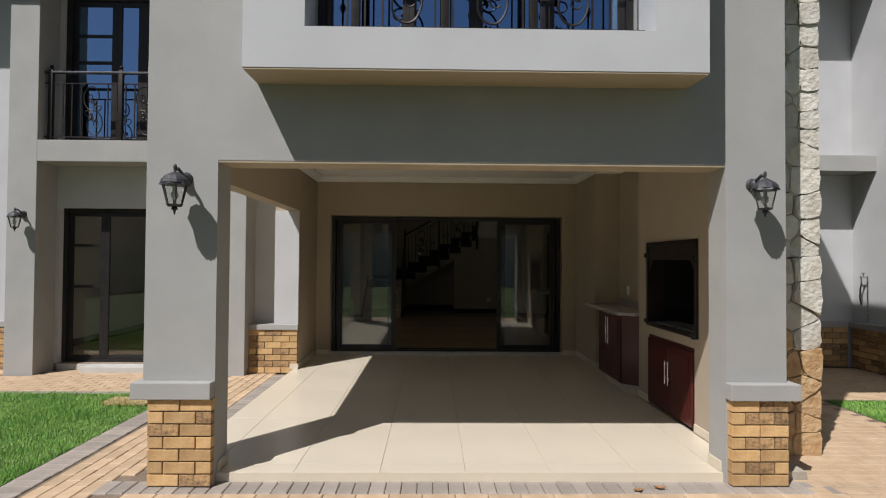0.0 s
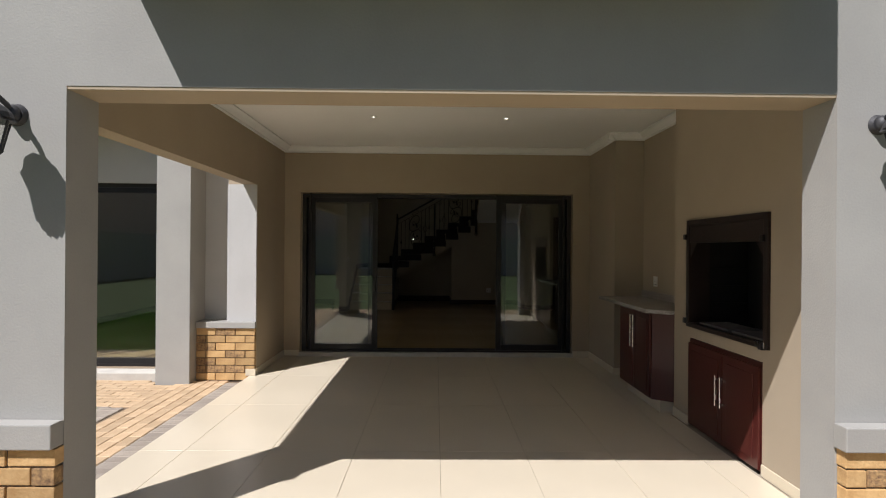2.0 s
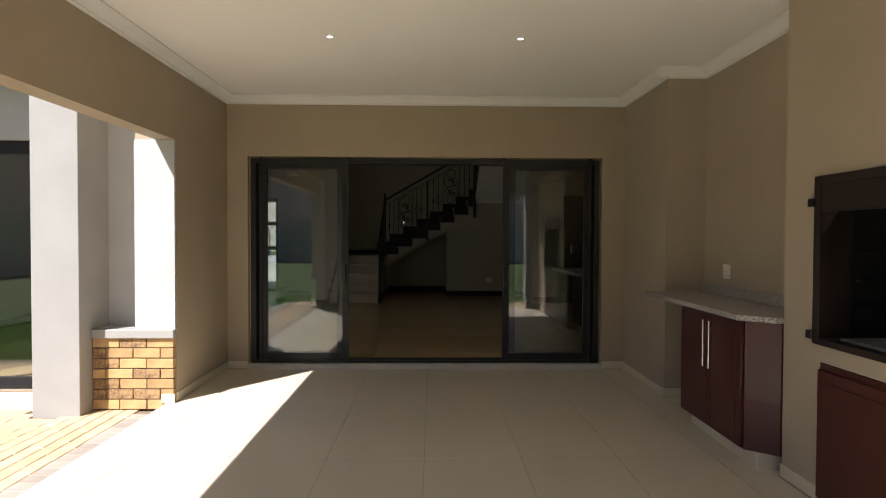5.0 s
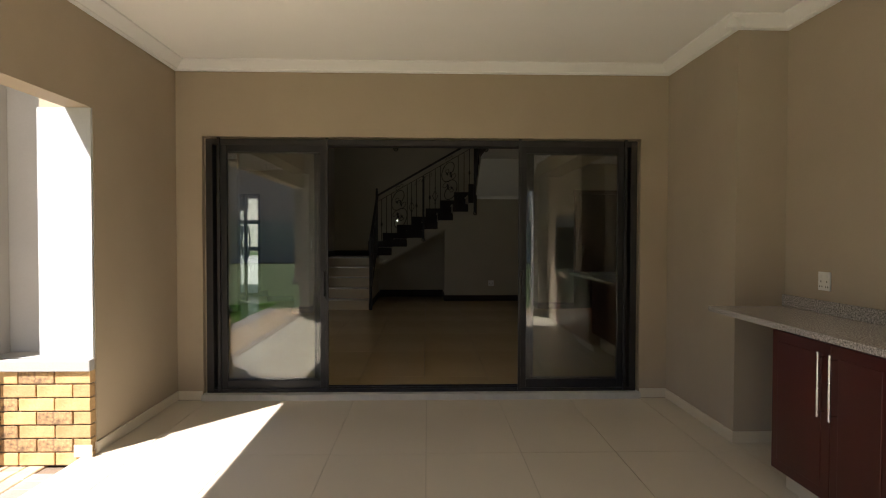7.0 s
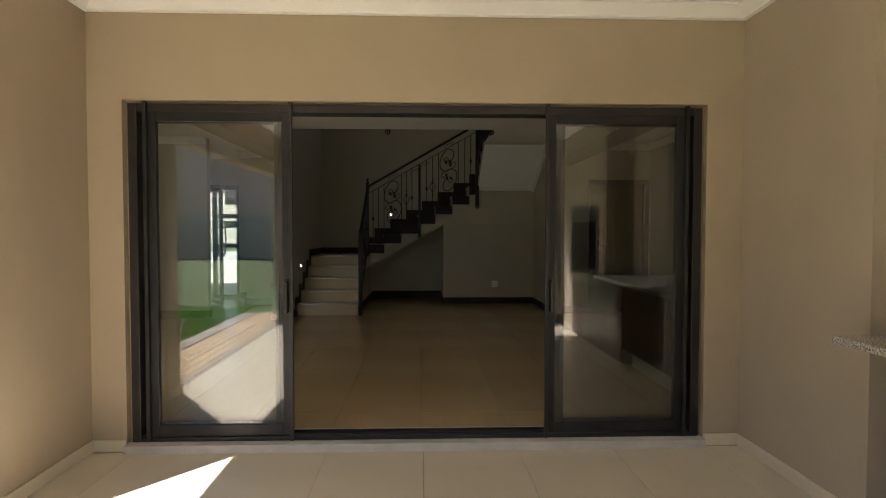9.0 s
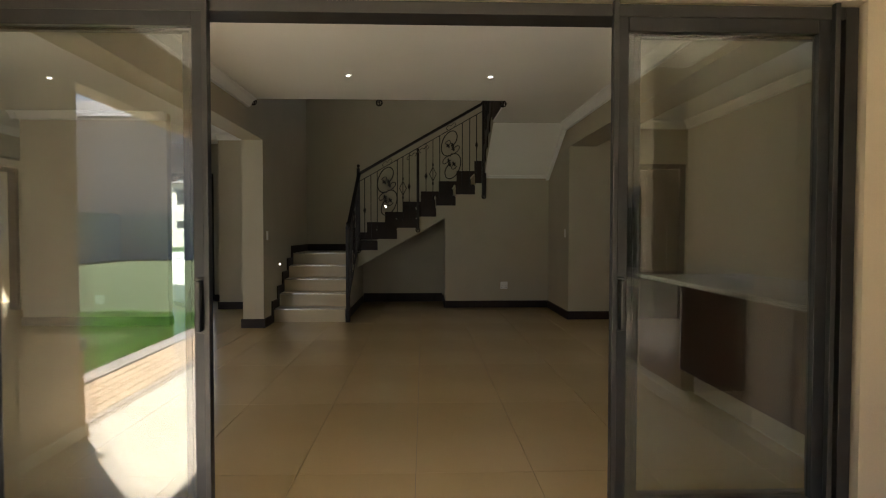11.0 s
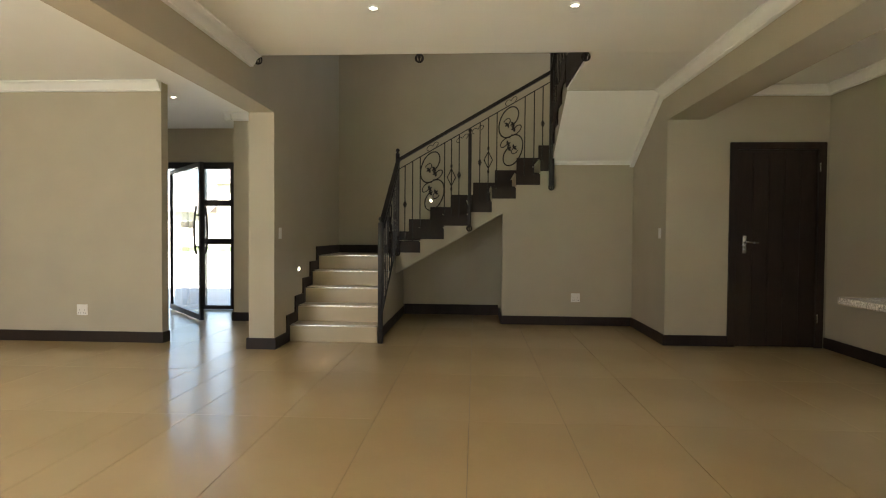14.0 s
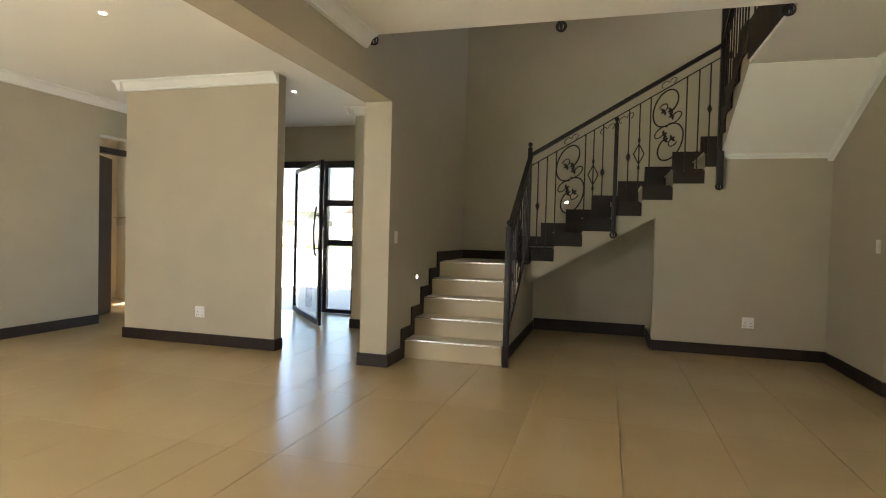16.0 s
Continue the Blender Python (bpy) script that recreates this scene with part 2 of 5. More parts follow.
def parts(name, rows_, material, parent, label="", bevel=0.003):
    """Each box a part of its own."""
    for r in rows_:
        part(name, boxes(r, bevel=bevel), material, parent, label)


def structure(name, bm, material, label, category="wall", smooth=False):
    return tagged(new(name, mesh_of(name, bm, material, smooth)), label, category, kind="structure")


def piece(name, me, parent, x, y, z, rz=0.0):
    ob = bpy.data.objects.new(name, me)
    scene.collection.objects.link(ob)
    ob.parent = parent
    ob.location = (x, y, z)
    ob.rotation_euler = (0, 0, rz)
    return ob


def chamfered(name, sx, sy, sz, c, material):
    """A block with its top edges chamfered, base in the middle at z = 0."""
    bm = bmesh.new()
    hx, hy = sx / 2, sy / 2
    lo = [bm.verts.new((a * hx, b * hy, 0)) for a, b in ((-1, -1), (1, -1), (1, 1), (-1, 1))]
    mid = [bm.verts.new((a * hx, b * hy, sz - c)) for a, b in ((-1, -1), (1, -1), (1, 1), (-1, 1))]
    top = [bm.verts.new((a * (hx - c), b * (hy - c), sz)) for a, b in ((-1, -1), (1, -1), (1, 1), (-1, 1))]
    for r, s in ((lo, mid), (mid, top)):
        for i in range(4):
            bm.faces.new((r[i], r[(i + 1) % 4], s[(i + 1) % 4], s[i]))
    bm.faces.new(top)
    return mesh_of(name, bm, material)


def brick_mesh(name, sx, sy, sz, c, material):
    return mesh_of(name, box(bmesh.new(), -sx / 2, sx / 2, -sy / 2, sy / 2, -sz / 2, sz / 2, bevel=c), material)

# ---- the setting: ground, walls, floors, ceilings ----
PAVE = -0.06
FLOOR_IN = 0.03
TOP = 5.7
CEIL_OUT, CEIL_IN = 2.79, 2.80

structure("ground", boxes((-400, 400, -300, 500, -0.6, -0.115)), SAND, "sandy earth that reaches to the horizon", "ground")

structure("lawn_left", boxes((-14, -2.72, -16, 7.17, -0.3, -0.07)), LAWN_SOIL, "green mown lawn beside the paved path", "lawn")
structure("lawn_right", boxes((4.6, 9.5, -16, 6.84, -0.3, -0.07)), LAWN_SOIL, "green mown lawn beside the terrace", "lawn")
# unseen near part added in place of paving, to bounce less light at the beam
structure("lawn_behind", boxes((-2.72, 4.6, -16, 3.0, -0.3, -0.07)), LAWN_SOIL, "green mown lawn before the terrace, its unseen part extended to cut bounce light", "lawn")
structure("lawn_front", boxes((-60, 40, 46, 70, -0.3, -0.07)), LAWN_SOIL, "sunlit front lawn beyond the entrance", "lawn")
structure("driveway", boxes((-60, 40, 17.75, 46, -0.3, -0.065)), CONCRETE, "pale concrete apron before the entrance", "driveway")

# terrace front: two piers carry a beam, the storey above stands on it
YF, YB = 4.40, 4.65
structure("wall_front", boxes(
    (-1.80, -1.31, YF, YB, 0.60, TOP), (2.235, 2.662, YF, YB, 0.60, TOP), (-1.728, -1.31, YF, YB, -0.1, 0.60), (2.235, 2.63, YF, YB, -0.1, 0.60), (-1.31, 2.235, YF, YB, 2.165, 2.70),
    (-1.31, -0.654, YF, YB, 2.70, TOP), (1.62, 2.235, YF, YB, 2.70, TOP), (-0.654, 1.62, YF, YB, 2.70, 2.95), (-0.654, 1.62, YF, YB, 5.1, TOP)),
    PLASTER_OUT, "grey plastered front with two piers and a beam over the terrace")
# thin layer, browner than the beam's grey front
structure("beam_soffit", boxes((-1.308, 2.233, YF + 0.003, YB, 2.15, 2.165)), PLASTER_TAN, "thin tan layer under the front beam", "beam")
# framed bay that stands proud of the front
structure("bay_surround", boxes(
    (-1.05, 1.97, 4.08, YF - 0.002, 2.712, 2.98), (-1.05, -0.654, 4.08, YF - 0.002, 2.98, 5.3), (1.62, 1.97, 4.08, YF - 0.002, 2.98, 5.3), (-1.05, 1.97, 4.08, YF - 0.002, 5.3, 5.55)),
    PLASTER_WHITE, "light plastered bay frame round the upper window", "bay")

structure("bay_soffit", boxes((-1.046, 1.966, 4.084, YF - 0.002, 2.70, 2.712)), PLASTER_TAN, "tan painted underside of the bay", "bay")

# terrace left beam and rear stub wall
structure("wall_terrace_left", boxes(
    (-1.80, -1.64, YB, 8.285, 2.15, TOP), (-1.97, -1.64, 8.285, 9.45, -0.1, TOP)), PLASTER_TAN, "tan plastered beam and stub wall of the terrace")
structure("wall_stub_face", boxes((-1.97, -1.645, 8.262, 8.283, 0.60, 2.148)), PLASTER_WHITE, "light grey plastered end of the stub wall")

# terrace right: braai block with its firebox opening, recess and return
XB = 2.475
structure("wall_terrace_right", boxes(
    (XB, 2.62, YB, 5.325, -0.1, 2.9), (XB, 2.62, 6.49, 6.76, -0.1, 2.9), (XB, 2.62, 5.325, 6.49, 1.685, 2.9), (XB, 2.62, 5.325, 5.405, -0.1, 0.815), (XB, 2.62, 6.45, 6.49, -0.1, 0.815), (XB, 2.62, 5.405, 6.45, 0.725, 0.815),
    (2.62, 2.786, 6.70, 6.76, -0.1, 2.9), (2.786, 2.95, 6.70, 8.376, -0.1, 2.9), (2.453, 2.95, 8.376, 9.45, -0.1, 2.9)),
    PLASTER_TAN_COOL, "tan plastered braai wall with a counter recess, greyed for sky light")
structure("wall_behind_braai", boxes((2.664, 3.31, 5.08, 5.13, -0.1, TOP), (3.26, 3.31, 5.13, 9.45, -0.1, TOP), (2.64, 3.26, 6.64, 6.69, -0.1, 2.9)), PLASTER_OUT, "grey wall of the chimney block")

# terrace back wall with the sliding door's opening
structure("wall_terrace_back", boxes(
    (-1.97, -1.430, 9.452, 9.70, -0.1, TOP), (2.222, 4.45, 9.452, 9.70, -0.1, TOP), (-1.430, 2.222, 9.452, 9.70, 2.182, TOP)), PLASTER_TAN, "tan plastered wall round the wide sliding door")
structure("door_reveal", boxes((-1.430, -1.407, 9.505, 9.70, 0.05, 2.182), (2.20, 2.222, 9.505, 9.70, 0.05, 2.182), (-1.407, 2.20, 9.505, 9.70, 2.165, 2.182)), PLASTER_TAN, "tan plastered reveal round the sliding door", "wall")
structure("door_sill", boxes((-1.430, 2.222, 9.40, 9.70, -0.05, 0.05), bevel=0.006), CONCRETE, "cream raised sill under the sliding door", "sill")

structure("ceiling_terrace", boxes((-1.90, 2.80, YB - 0.05, 9.45, CEIL_OUT, CEIL_OUT + 0.12)), CEILING, "white painted terrace ceiling", "ceiling")

# wing on the left, with a deep porch front
YW = 8.48
structure("wall_wing", boxes(
    (-5.44, -5.06, 8.06, YW, -0.1, TOP), (-2.67, -2.30, 8.06, YW, -0.1, TOP), (-5.06, -2.67, 8.06, YW, 2.76, 3.045),
    bevel=0.006), PLASTER_OUT, "grey plastered wing front with tall piers and a balcony slab")
# lighter plaster than the piers: sky light on this wall put into its colour
structure("wall_wing_back", boxes(
    (-9.5, -5.01, YW + 0.002, YW + 0.22, -0.1, TOP), (-2.45, -1.975, YW + 0.002, YW + 0.22, -0.1, TOP),
    (-5.01, -2.45, YW + 0.002, YW + 0.22, 2.18, 3.05), (-5.01, -2.45, YW + 0.002, YW + 0.22, 5.2, TOP)), PLASTER_WHITE, "plastered wall of the wing, lightened for the sky light behind the porch")
structure("wing_step", boxes((-4.55, -2.68, 8.22, YW, -0.1, 0.02), (-5.01, -4.56, YW - 0.02, YW, -0.1, 0.018), bevel=0.008), CONCRETE, "pale concrete doorstep", "step")
structure("ledge_wing", boxes((-9.5, -5.45, YW - 0.06, YW - 0.002, 0.53, 0.60), (-2.298, -1.972, 8.285, YW - 0.002, -0.1, 0.60)), PLASTER_OUT, "grey plastered ledge above the brick dado", "ledge")

# yard on the right
structure("wall_yard", boxes((3.282, 6.5, 8.93, 9.15, -0.1, TOP), (6.5, 6.75, 4.0, 9.15, -0.1, TOP)), PLASTER_WHITE, "light grey plastered yard walls")
structure("ledge_yard", boxes((3.282, 6.498, 8.45, 8.928, 2.80, 3.02), (6.38, 6.498, 7.4, 8.93, 0.53, 0.61), (3.282, 6.38, 8.86, 8.928, 0.53, 0.61)), PLASTER_OUT, "grey plastered canopy slab and dado ledge", "ledge")
structure("wall_garden", boxes((-14, 10, -16.3, -16.0, -0.1, 2.1), (-14.3, -14, -16.3, 18, -0.1, 2.1), (9.5, 9.8, -16.3, 9.15, -0.1, 2.1)), PLASTER_WHITE, "pale boundary wall round the garden")
structure("roof", boxes((-9.6, 3.3, 7.55, 18.2, TOP, TOP + 0.2), (3.3, 6.9, 8.25, 18.2, TOP, TOP + 0.2), (-2.3, 4.05, 3.8, 7.55, TOP, TOP + 0.2)), ROOF_TILE, "dark tiled roof slab with wide eaves", "roof")

# interior
YS = 14.56
structure("wall_stair_left", boxes((-1.863, -1.60, YS, 17.45, -0.05, TOP)), PLASTER_IN, "tan plastered wall beside the stairs")
structure("beam_left", boxes((-1.863, -1.60, 9.70, YS, 2.424, 3.0)), PLASTER_IN, "tan plastered ceiling beam between lounge and hall", "beam")
structure("beam_right", boxes((2.473, 2.85, 9.70, 15.155, 2.453, 3.0)), PLASTER_IN, "tan plastered ceiling beam beside the kitchen", "beam")
structure("wall_partition", boxes((-4.76, -2.90, 14.79, 14.92, -0.05, CEIL_IN)), PLASTER_IN, "tan plastered free-standing partition wall")
structure("wall_entrance", boxes((-1.86 - 1.40, -1.863, 17.45, 17.72, -0.05, TOP), (-7.6, -4.75, 17.45, 17.72, -0.05, TOP), (-4.75, -3.26, 17.45, 17.72, 2.29, TOP)), PLASTER_IN, "tan plastered entrance wall round the glazed door")
structure("wall_entrance_stub", boxes((-2.80, -1.865, 16.38, 17.448, -0.05, CEIL_IN), bevel=0.004), PLASTER_IN, "tan plastered stub wall beside the entrance")
structure("wall_stair_back", boxes((-1.60, 2.72, 17.30, 17.52, -0.05, TOP)), PLASTER_IN, "tan plastered wall behind the stairs")
structure("wall_under_stair", boxes((0.79, 2.473, 16.45, 16.60, -0.05, 1.496)), PLASTER_IN, "tan plastered wall under the upper flight")
structure("wall_stair_right", boxes((2.473, 2.72, 15.155, 17.30, -0.05, 3.9), (2.473, 2.72, 15.155, 15.6, 3.9, 5.1), (2.473, 2.72, 16.8, 17.30, 3.9, 5.1), (2.473, 2.72, 15.155, 17.30, 5.1, TOP)), PLASTER_IN, "tan plastered wall at the side of the stairs")
structure("wall_kitchen", boxes((2.72, 3.184, 15.157, 15.38, -0.05, CEIL_IN), (4.06, 4.45, 15.157, 15.38, -0.05, CEIL_IN), (3.184, 4.06, 15.157, 15.38, 2.215, CEIL_IN), (3.184, 4.06, 15.26, 15.38, -0.05, 2.215), (4.15, 4.45, 9.70, 10.3, -0.05, CEIL_IN), (4.15, 4.45, 11.8, 15.155, -0.05, CEIL_IN), (4.15, 4.45, 10.3, 11.8, -0.05, 1.05), (4.15, 4.45, 10.3, 11.8, 2.1, CEIL_IN)), PLASTER_IN, "tan plastered kitchen walls")
structure("wall_lounge", boxes((-5.97, -5.75, YW + 0.22, 15.37, -0.05, CEIL_IN), (-5.97, -5.75, 15.37, 16.45, 2.37, CEIL_IN), (-5.97, -5.75, 16.45, 17.45, -0.05, CEIL_IN)), PLASTER_IN, "tan plastered lounge wall with an opening to the bathroom")
structure("wall_lounge_front", boxes((-5.75, -5.01, YW + 0.222, YW + 0.24, -0.05, CEIL_IN), (-2.45, -1.97, YW + 0.222, YW + 0.24, -0.05, CEIL_IN), (-5.01, -2.45, YW + 0.222, YW + 0.24, 2.18, CEIL_IN), (-1.99, -1.972, YW + 0.22, 9.70, -0.05, CEIL_IN)), PLASTER_IN, "tan plastered inner face of the lounge front")
structure("wall_bathroom", boxes((-7.7, -7.6, 14.6, 15.95, -0.05, CEIL_IN), (-7.7, -7.6, 16.65, 17.45, -0.05, CEIL_IN), (-7.7, -7.6, 15.95, 16.65, -0.05, 1.25), (-7.7, -7.6, 15.95, 16.65, 2.15, CEIL_IN), (-7.6, -5.97, 14.6, 14.7, -0.05, CEIL_IN)), BATH_TILE, "beige tiled bathroom walls")
structure("bathroom_mosaic_trim", boxes((-7.598, -7.592, 14.7, 15.94, 1.26, 1.36), (-7.59, -5.98, 17.43, 17.448, 1.26, 1.36)), MOSAIC, "patterned mosaic strip along the bathroom tiles", "trim")

structure("ceiling_main", boxes((-1.60, 2.473, 9.70, 13.95, CEIL_IN, 3.09), (1.42, 2.473, 13.95, 15.27, CEIL_IN, 3.09), bevel=0.003), CEILING, "white painted hall ceiling with a stair opening", "ceiling")
structure("ceiling_lounge", boxes((-7.7, -1.863, YW + 0.22, 17.45, CEIL_IN, 3.09)), CEILING, "white painted lounge ceiling", "ceiling")
structure("ceiling_kitchen", boxes((2.85, 4.45, 9.70, 15.38, CEIL_IN, 3.09)), CEILING, "white painted kitchen ceiling", "ceiling")
structure("ceiling_upper", boxes((-9.4, 4.4, YW + 0.1, 17.7, TOP - 0.12, TOP - 0.01)), CEILING, "white painted upper ceiling", "ceiling")
structure("wall_upper", boxes((-1.60, 2.473, 11.2, 11.35, 3.09, TOP), (-1.75, -1.60, 11.35, YS, 3.09, TOP), (2.473, 2.6, 11.35, 15.155, 3.09, TOP)), PLASTER_IN, "tan plastered upper landing walls")
structure("wall_upper_room", boxes((-1.30, 2.2, 7.4, 7.5, 2.95, TOP), (-1.35, -1.31, YB, 7.4, 2.95, TOP), (2.2, 2.24, YB, 7.4, 2.95, TOP), (-5.9, -1.97, 10.0, 10.1, 3.05, TOP), (-5.9, -5.8, YW + 0.23, 10.0, 3.1, TOP)), PLASTER_IN, "tan plastered walls of the upper rooms")


def cornice_bm(runs, ztop, drop=0.085, out=0.085):
    """Moulded cornice along straight runs (x0, y0, x1, y1, inward nx, ny)."""
    bm = bmesh.new()
    prof = [(0, 0), (out, 0), (out, -0.014), (out * 0.82, -0.02), (out * 0.62, -0.034), (out * 0.40, -drop + 0.022), (out * 0.30, -drop + 0.016), (out * 0.30, -drop + 0.004), (0.012, -drop), (0, -drop)]
    for x0, y0, x1, y1, nx, ny in runs:
        ends = []
        for x, y in ((x0, y0), (x1, y1)):
            ends.append([bm.verts.new((x + nx * u, y + ny * u, ztop + w)) for u, w in prof])
        k = len(prof)
        for i in range(k):
            bm.faces.new((ends[0][i], ends[0][(i + 1) % k], ends[1][(i + 1) % k], ends[1][i]))
        bm.faces.new(ends[0])
        bm.faces.new(ends[1][::-1])
    return bm


structure("cornice_terrace", cornice_bm([
    (-1.64, 9.449, 2.453, 9.449, 0, -1), (-1.638, 4.66, -1.638, 9.45, 1, 0), (2.452, 8.30, 2.452, 9.45, -1, 0), (2.36, 8.374, 2.786, 8.374, 0, -1),
    (2.784, 6.76, 2.784, 8.376, -1, 0), (2.39, 6.762, 2.786, 6.762, 0, 1), (2.473, 4.66, 2.473, 6.84, -1, 0)], CEIL_OUT - 0.001, 0.08, 0.10), CORNICE, "white moulded cornice round the terrace ceiling", "cornice", True)
structure("cornice_hall", cornice_bm([
    (-4.86, 14.788, -2.895, 14.788, 0, -1), (-4.762, 14.69, -4.762, 14.92, -1, 0), (-5.748, 8.75, -5.748, 17.4, 1, 0), (-1.865, 14.46, -1.865, 16.38, -1, 0), (-2.905, 16.378, -1.865, 16.378, 0, -1), (-2.802, 16.275, -2.802, 17.4, -1, 0), (-1.96, 14.558, -1.863, 14.558, 0, -1),
    (-1.598, 9.75, -1.598, 13.94, 1, 0), (2.471, 9.75, 2.471, 15.27, -1, 0), (2.852, 9.75, 2.852, 15.15, 1, 0), (2.855, 15.153, 4.15, 15.153, 0, -1), (4.148, 9.75, 4.148, 15.15, -1, 0), (-1.865, 9.75, -1.865, 14.55, -1, 0)], CEIL_IN - 0.001, 0.10, 0.105), CORNICE, "white moulded cornice round the hall ceilings", "cornice", True)


def skirting(name, rows, h, t, z, material, label):
    """Skirting boards along wall runs: x0, y0, x1, y1 and the inward side."""
    bm = bmesh.new()
    for x0, y0, x1, y1, nx, ny in rows:
        box(bm, min(x0, x1) + min(0, nx * t), max(x0, x1) + max(0, nx * t), min(y0, y1) + min(0, ny * t), max(y0, y1) + max(0, ny * t), z, z + h, bevel=0.004)
    return structure(name, bm, material, label, "skirting")


skirting("baseboard_hall", [
    (-4.778, 14.79, -2.882, 14.79, 0, -1), (-2.90, 14.79, -2.90, 14.92, 1, 0), (-4.76, 14.79, -4.76, 14.92, -1, 0), (-1.885, YS, -1.58, YS, 0, -1), (-1.863, YS, -1.863, 16.38, -1, 0), (-2.818, 16.378, -1.881, 16.378, 0, -1), (-2.80, 16.38, -2.80, 17.43, -1, 0), (-1.60, YS, -1.60, 14.93, 1, 0),
    (-3.26, 17.45, -2.818, 17.45, 0, -1), (-5.75, 8.75, -5.75, 15.37, 1, 0), (0.79, 16.45, 2.473, 16.45, 0, -1), (0.79, 16.45, 0.79, 17.28, -1, 0), (-0.63, 15.06, -0.63, 17.28, 1, 0),
    (2.473, 15.155, 2.473, 16.45, -1, 0), (2.453, 15.155, 3.13, 15.155, 0, -1), (4.15, 9.75, 4.15, 15.155, -1, 0), (2.21, 9.70, 4.15, 9.70, 0, 1), (-1.95, 9.70, -1.42, 9.70, 0, 1)],
    0.115, 0.018, FLOOR_IN, DARK_WOOD, "dark-stained wooden skirting board")
skirting("baseboard_recess", [(-0.611, 17.30, 0.771, 17.30, 0, -1)], 0.15, 0.018, FLOOR_IN, DARK_WOOD, "dark-stained wooden skirting board under the stairs")
skirting("baseboard_terrace", [
    (-1.64, 9.45, -1.432, 9.45, 0, -1), (2.224, 9.45, 2.453, 9.45, 0, -1), (2.453, 8.376, 2.453, 9.45, -1, 0), (2.44, 8.376, 2.786, 8.376, 0, -1), (2.786, 7.75, 2.786, 8.376, -1, 0), (-1.64, 8.285, -1.64, 9.45, 1, 0), (-1.97, 8.285, -1.63, 8.285, 0, -1),
    (-1.74, 8.222, -1.628, 8.222, 0, -1), (XB, 4.66, XB, 5.40, -1, 0), (XB, 6.45, XB, 6.76, -1, 0), (2.235, 4.46, 2.235, YB, -1, 0), (-1.31, 4.46, -1.31, YB, 1, 0)],
    0.075, 0.012, 0.0, STEP_TILE, "cream tiled skirting")

# floors: a bed, with the single tiles laid on it further down
floor_terrace = structure("floor_terrace", boxes((-1.70, 2.85, 4.47, 9.45, -0.1, -0.004)), GROUT_CREAM, "cream ceramic tile terrace floor", "floor")
floor_hall = structure("floor_hall", boxes((-7.7, 4.45, 9.70, 17.45, -0.1, FLOOR_IN - 0.004), (-5.97, -1.97, YW, 9.70, -0.1, FLOOR_IN - 0.004)), GROUT, "tan ceramic tile floor of hall and lounge", "floor")
structure("floor_upper", boxes((-5.9, -1.97, YW + 0.2, 10.0, 3.09, 3.10), (-1.35, 2.24, YB, 7.4, 2.93, 2.948)), TAN_TILE, "plain upper floor", "floor")

# stairs: three flights round a well
RISE = 0.18
LAND1, LAND2 = FLOOR_IN + 5 * RISE, FLOOR_IN + 13 * RISE
staircase = thing("staircase", "plastered staircase with cream tiled steps and dark edging", "staircase", (-1.1, 15.1, FLOOR_IN))
core = bmesh.new()
prof1 = [(15.02, FLOOR_IN)]
for k in range(5):
    prof1 += [(15.02 + 0.29 * k, FLOOR_IN + RISE * (k + 1) - 0.012), (15.02 + 0.29 * (k + 1), FLOOR_IN + RISE * (k + 1) - 0.012)]
prof1 = prof1[:-1] + [(17.30, LAND1 - 0.012), (17.30, FLOOR_IN)]
prism(core, prof1, "x", -1.60, -0.63)
prof2 = [(-0.63, 0.68), (-0.63, LAND1)]
X2 = -0.614
for k in range(8):
    prof2 += [(X2 + 0.314 * k, LAND1 + RISE * k), (X2 + 0.314 * k, LAND1 + RISE * (k + 1))]
prof2 += [(2.473, LAND2), (2.473, 1.497), (0.80, 1.497)]
prof2 = [prof2[0]] + prof2[2:]
prism(core, prof2, "y", 16.45, 17.30)
prism(core, [(15.27, CEIL_IN), (16.45, LAND2 - 0.2), (16.45, LAND2), (16.15, LAND2 + RISE), (15.85, LAND2 + 2 * RISE), (15.55, 3.085), (15.27, 3.085)], "x", 1.42, 2.473)
part("stair_body", core, PLASTER_IN, staircase, "tan plastered stair body")
riser_me = mesh_of("riser", box(bmesh.new(), -0.485, 0.485, -0.012, 0.0, 0, RISE - 0.014, bevel=0.002), RISER_TILE)
tread_me = mesh_of("tread", box(bmesh.new(), -0.485, 0.485, -0.022, 0.285, -0.012, 0.0, bevel=0.003), STEP_TILE)
nosing_me = mesh_of("nosing_strip", box(bmesh.new(), -0.485, 0.485, -0.027, -0.017, -0.006, 0.003, bevel=0.001), STEEL)
for k in range(5):
    y, z = 15.02 + 0.29 * k, FLOOR_IN + RISE * k
    part("riser", riser_me, None, staircase).location = Vector((-1.112, y, z))
    part("tread", tread_me, None, staircase).location = Vector((-1.112, y, z + RISE))
    part("nosing_strip", nosing_me, None, staircase, "thin bright metal edge strip").location = Vector((-1.112, y, z + RISE))
part("landing", boxes((-1.60, -0.63, 16.47, 17.30, LAND1 - 0.012, LAND1)), STEP_TILE, staircase)
tread2 = mesh_of("tread", box(bmesh.new(), -0.02, 0.314, 0, 0.83, 0.0, 0.012, bevel=0.003), STEP_TILE)
for k in range(8):
    part("tread", tread2, None, staircase).location = Vector((X2 + 0.314 * k, 16.462, LAND1 + RISE * (k + 1)))


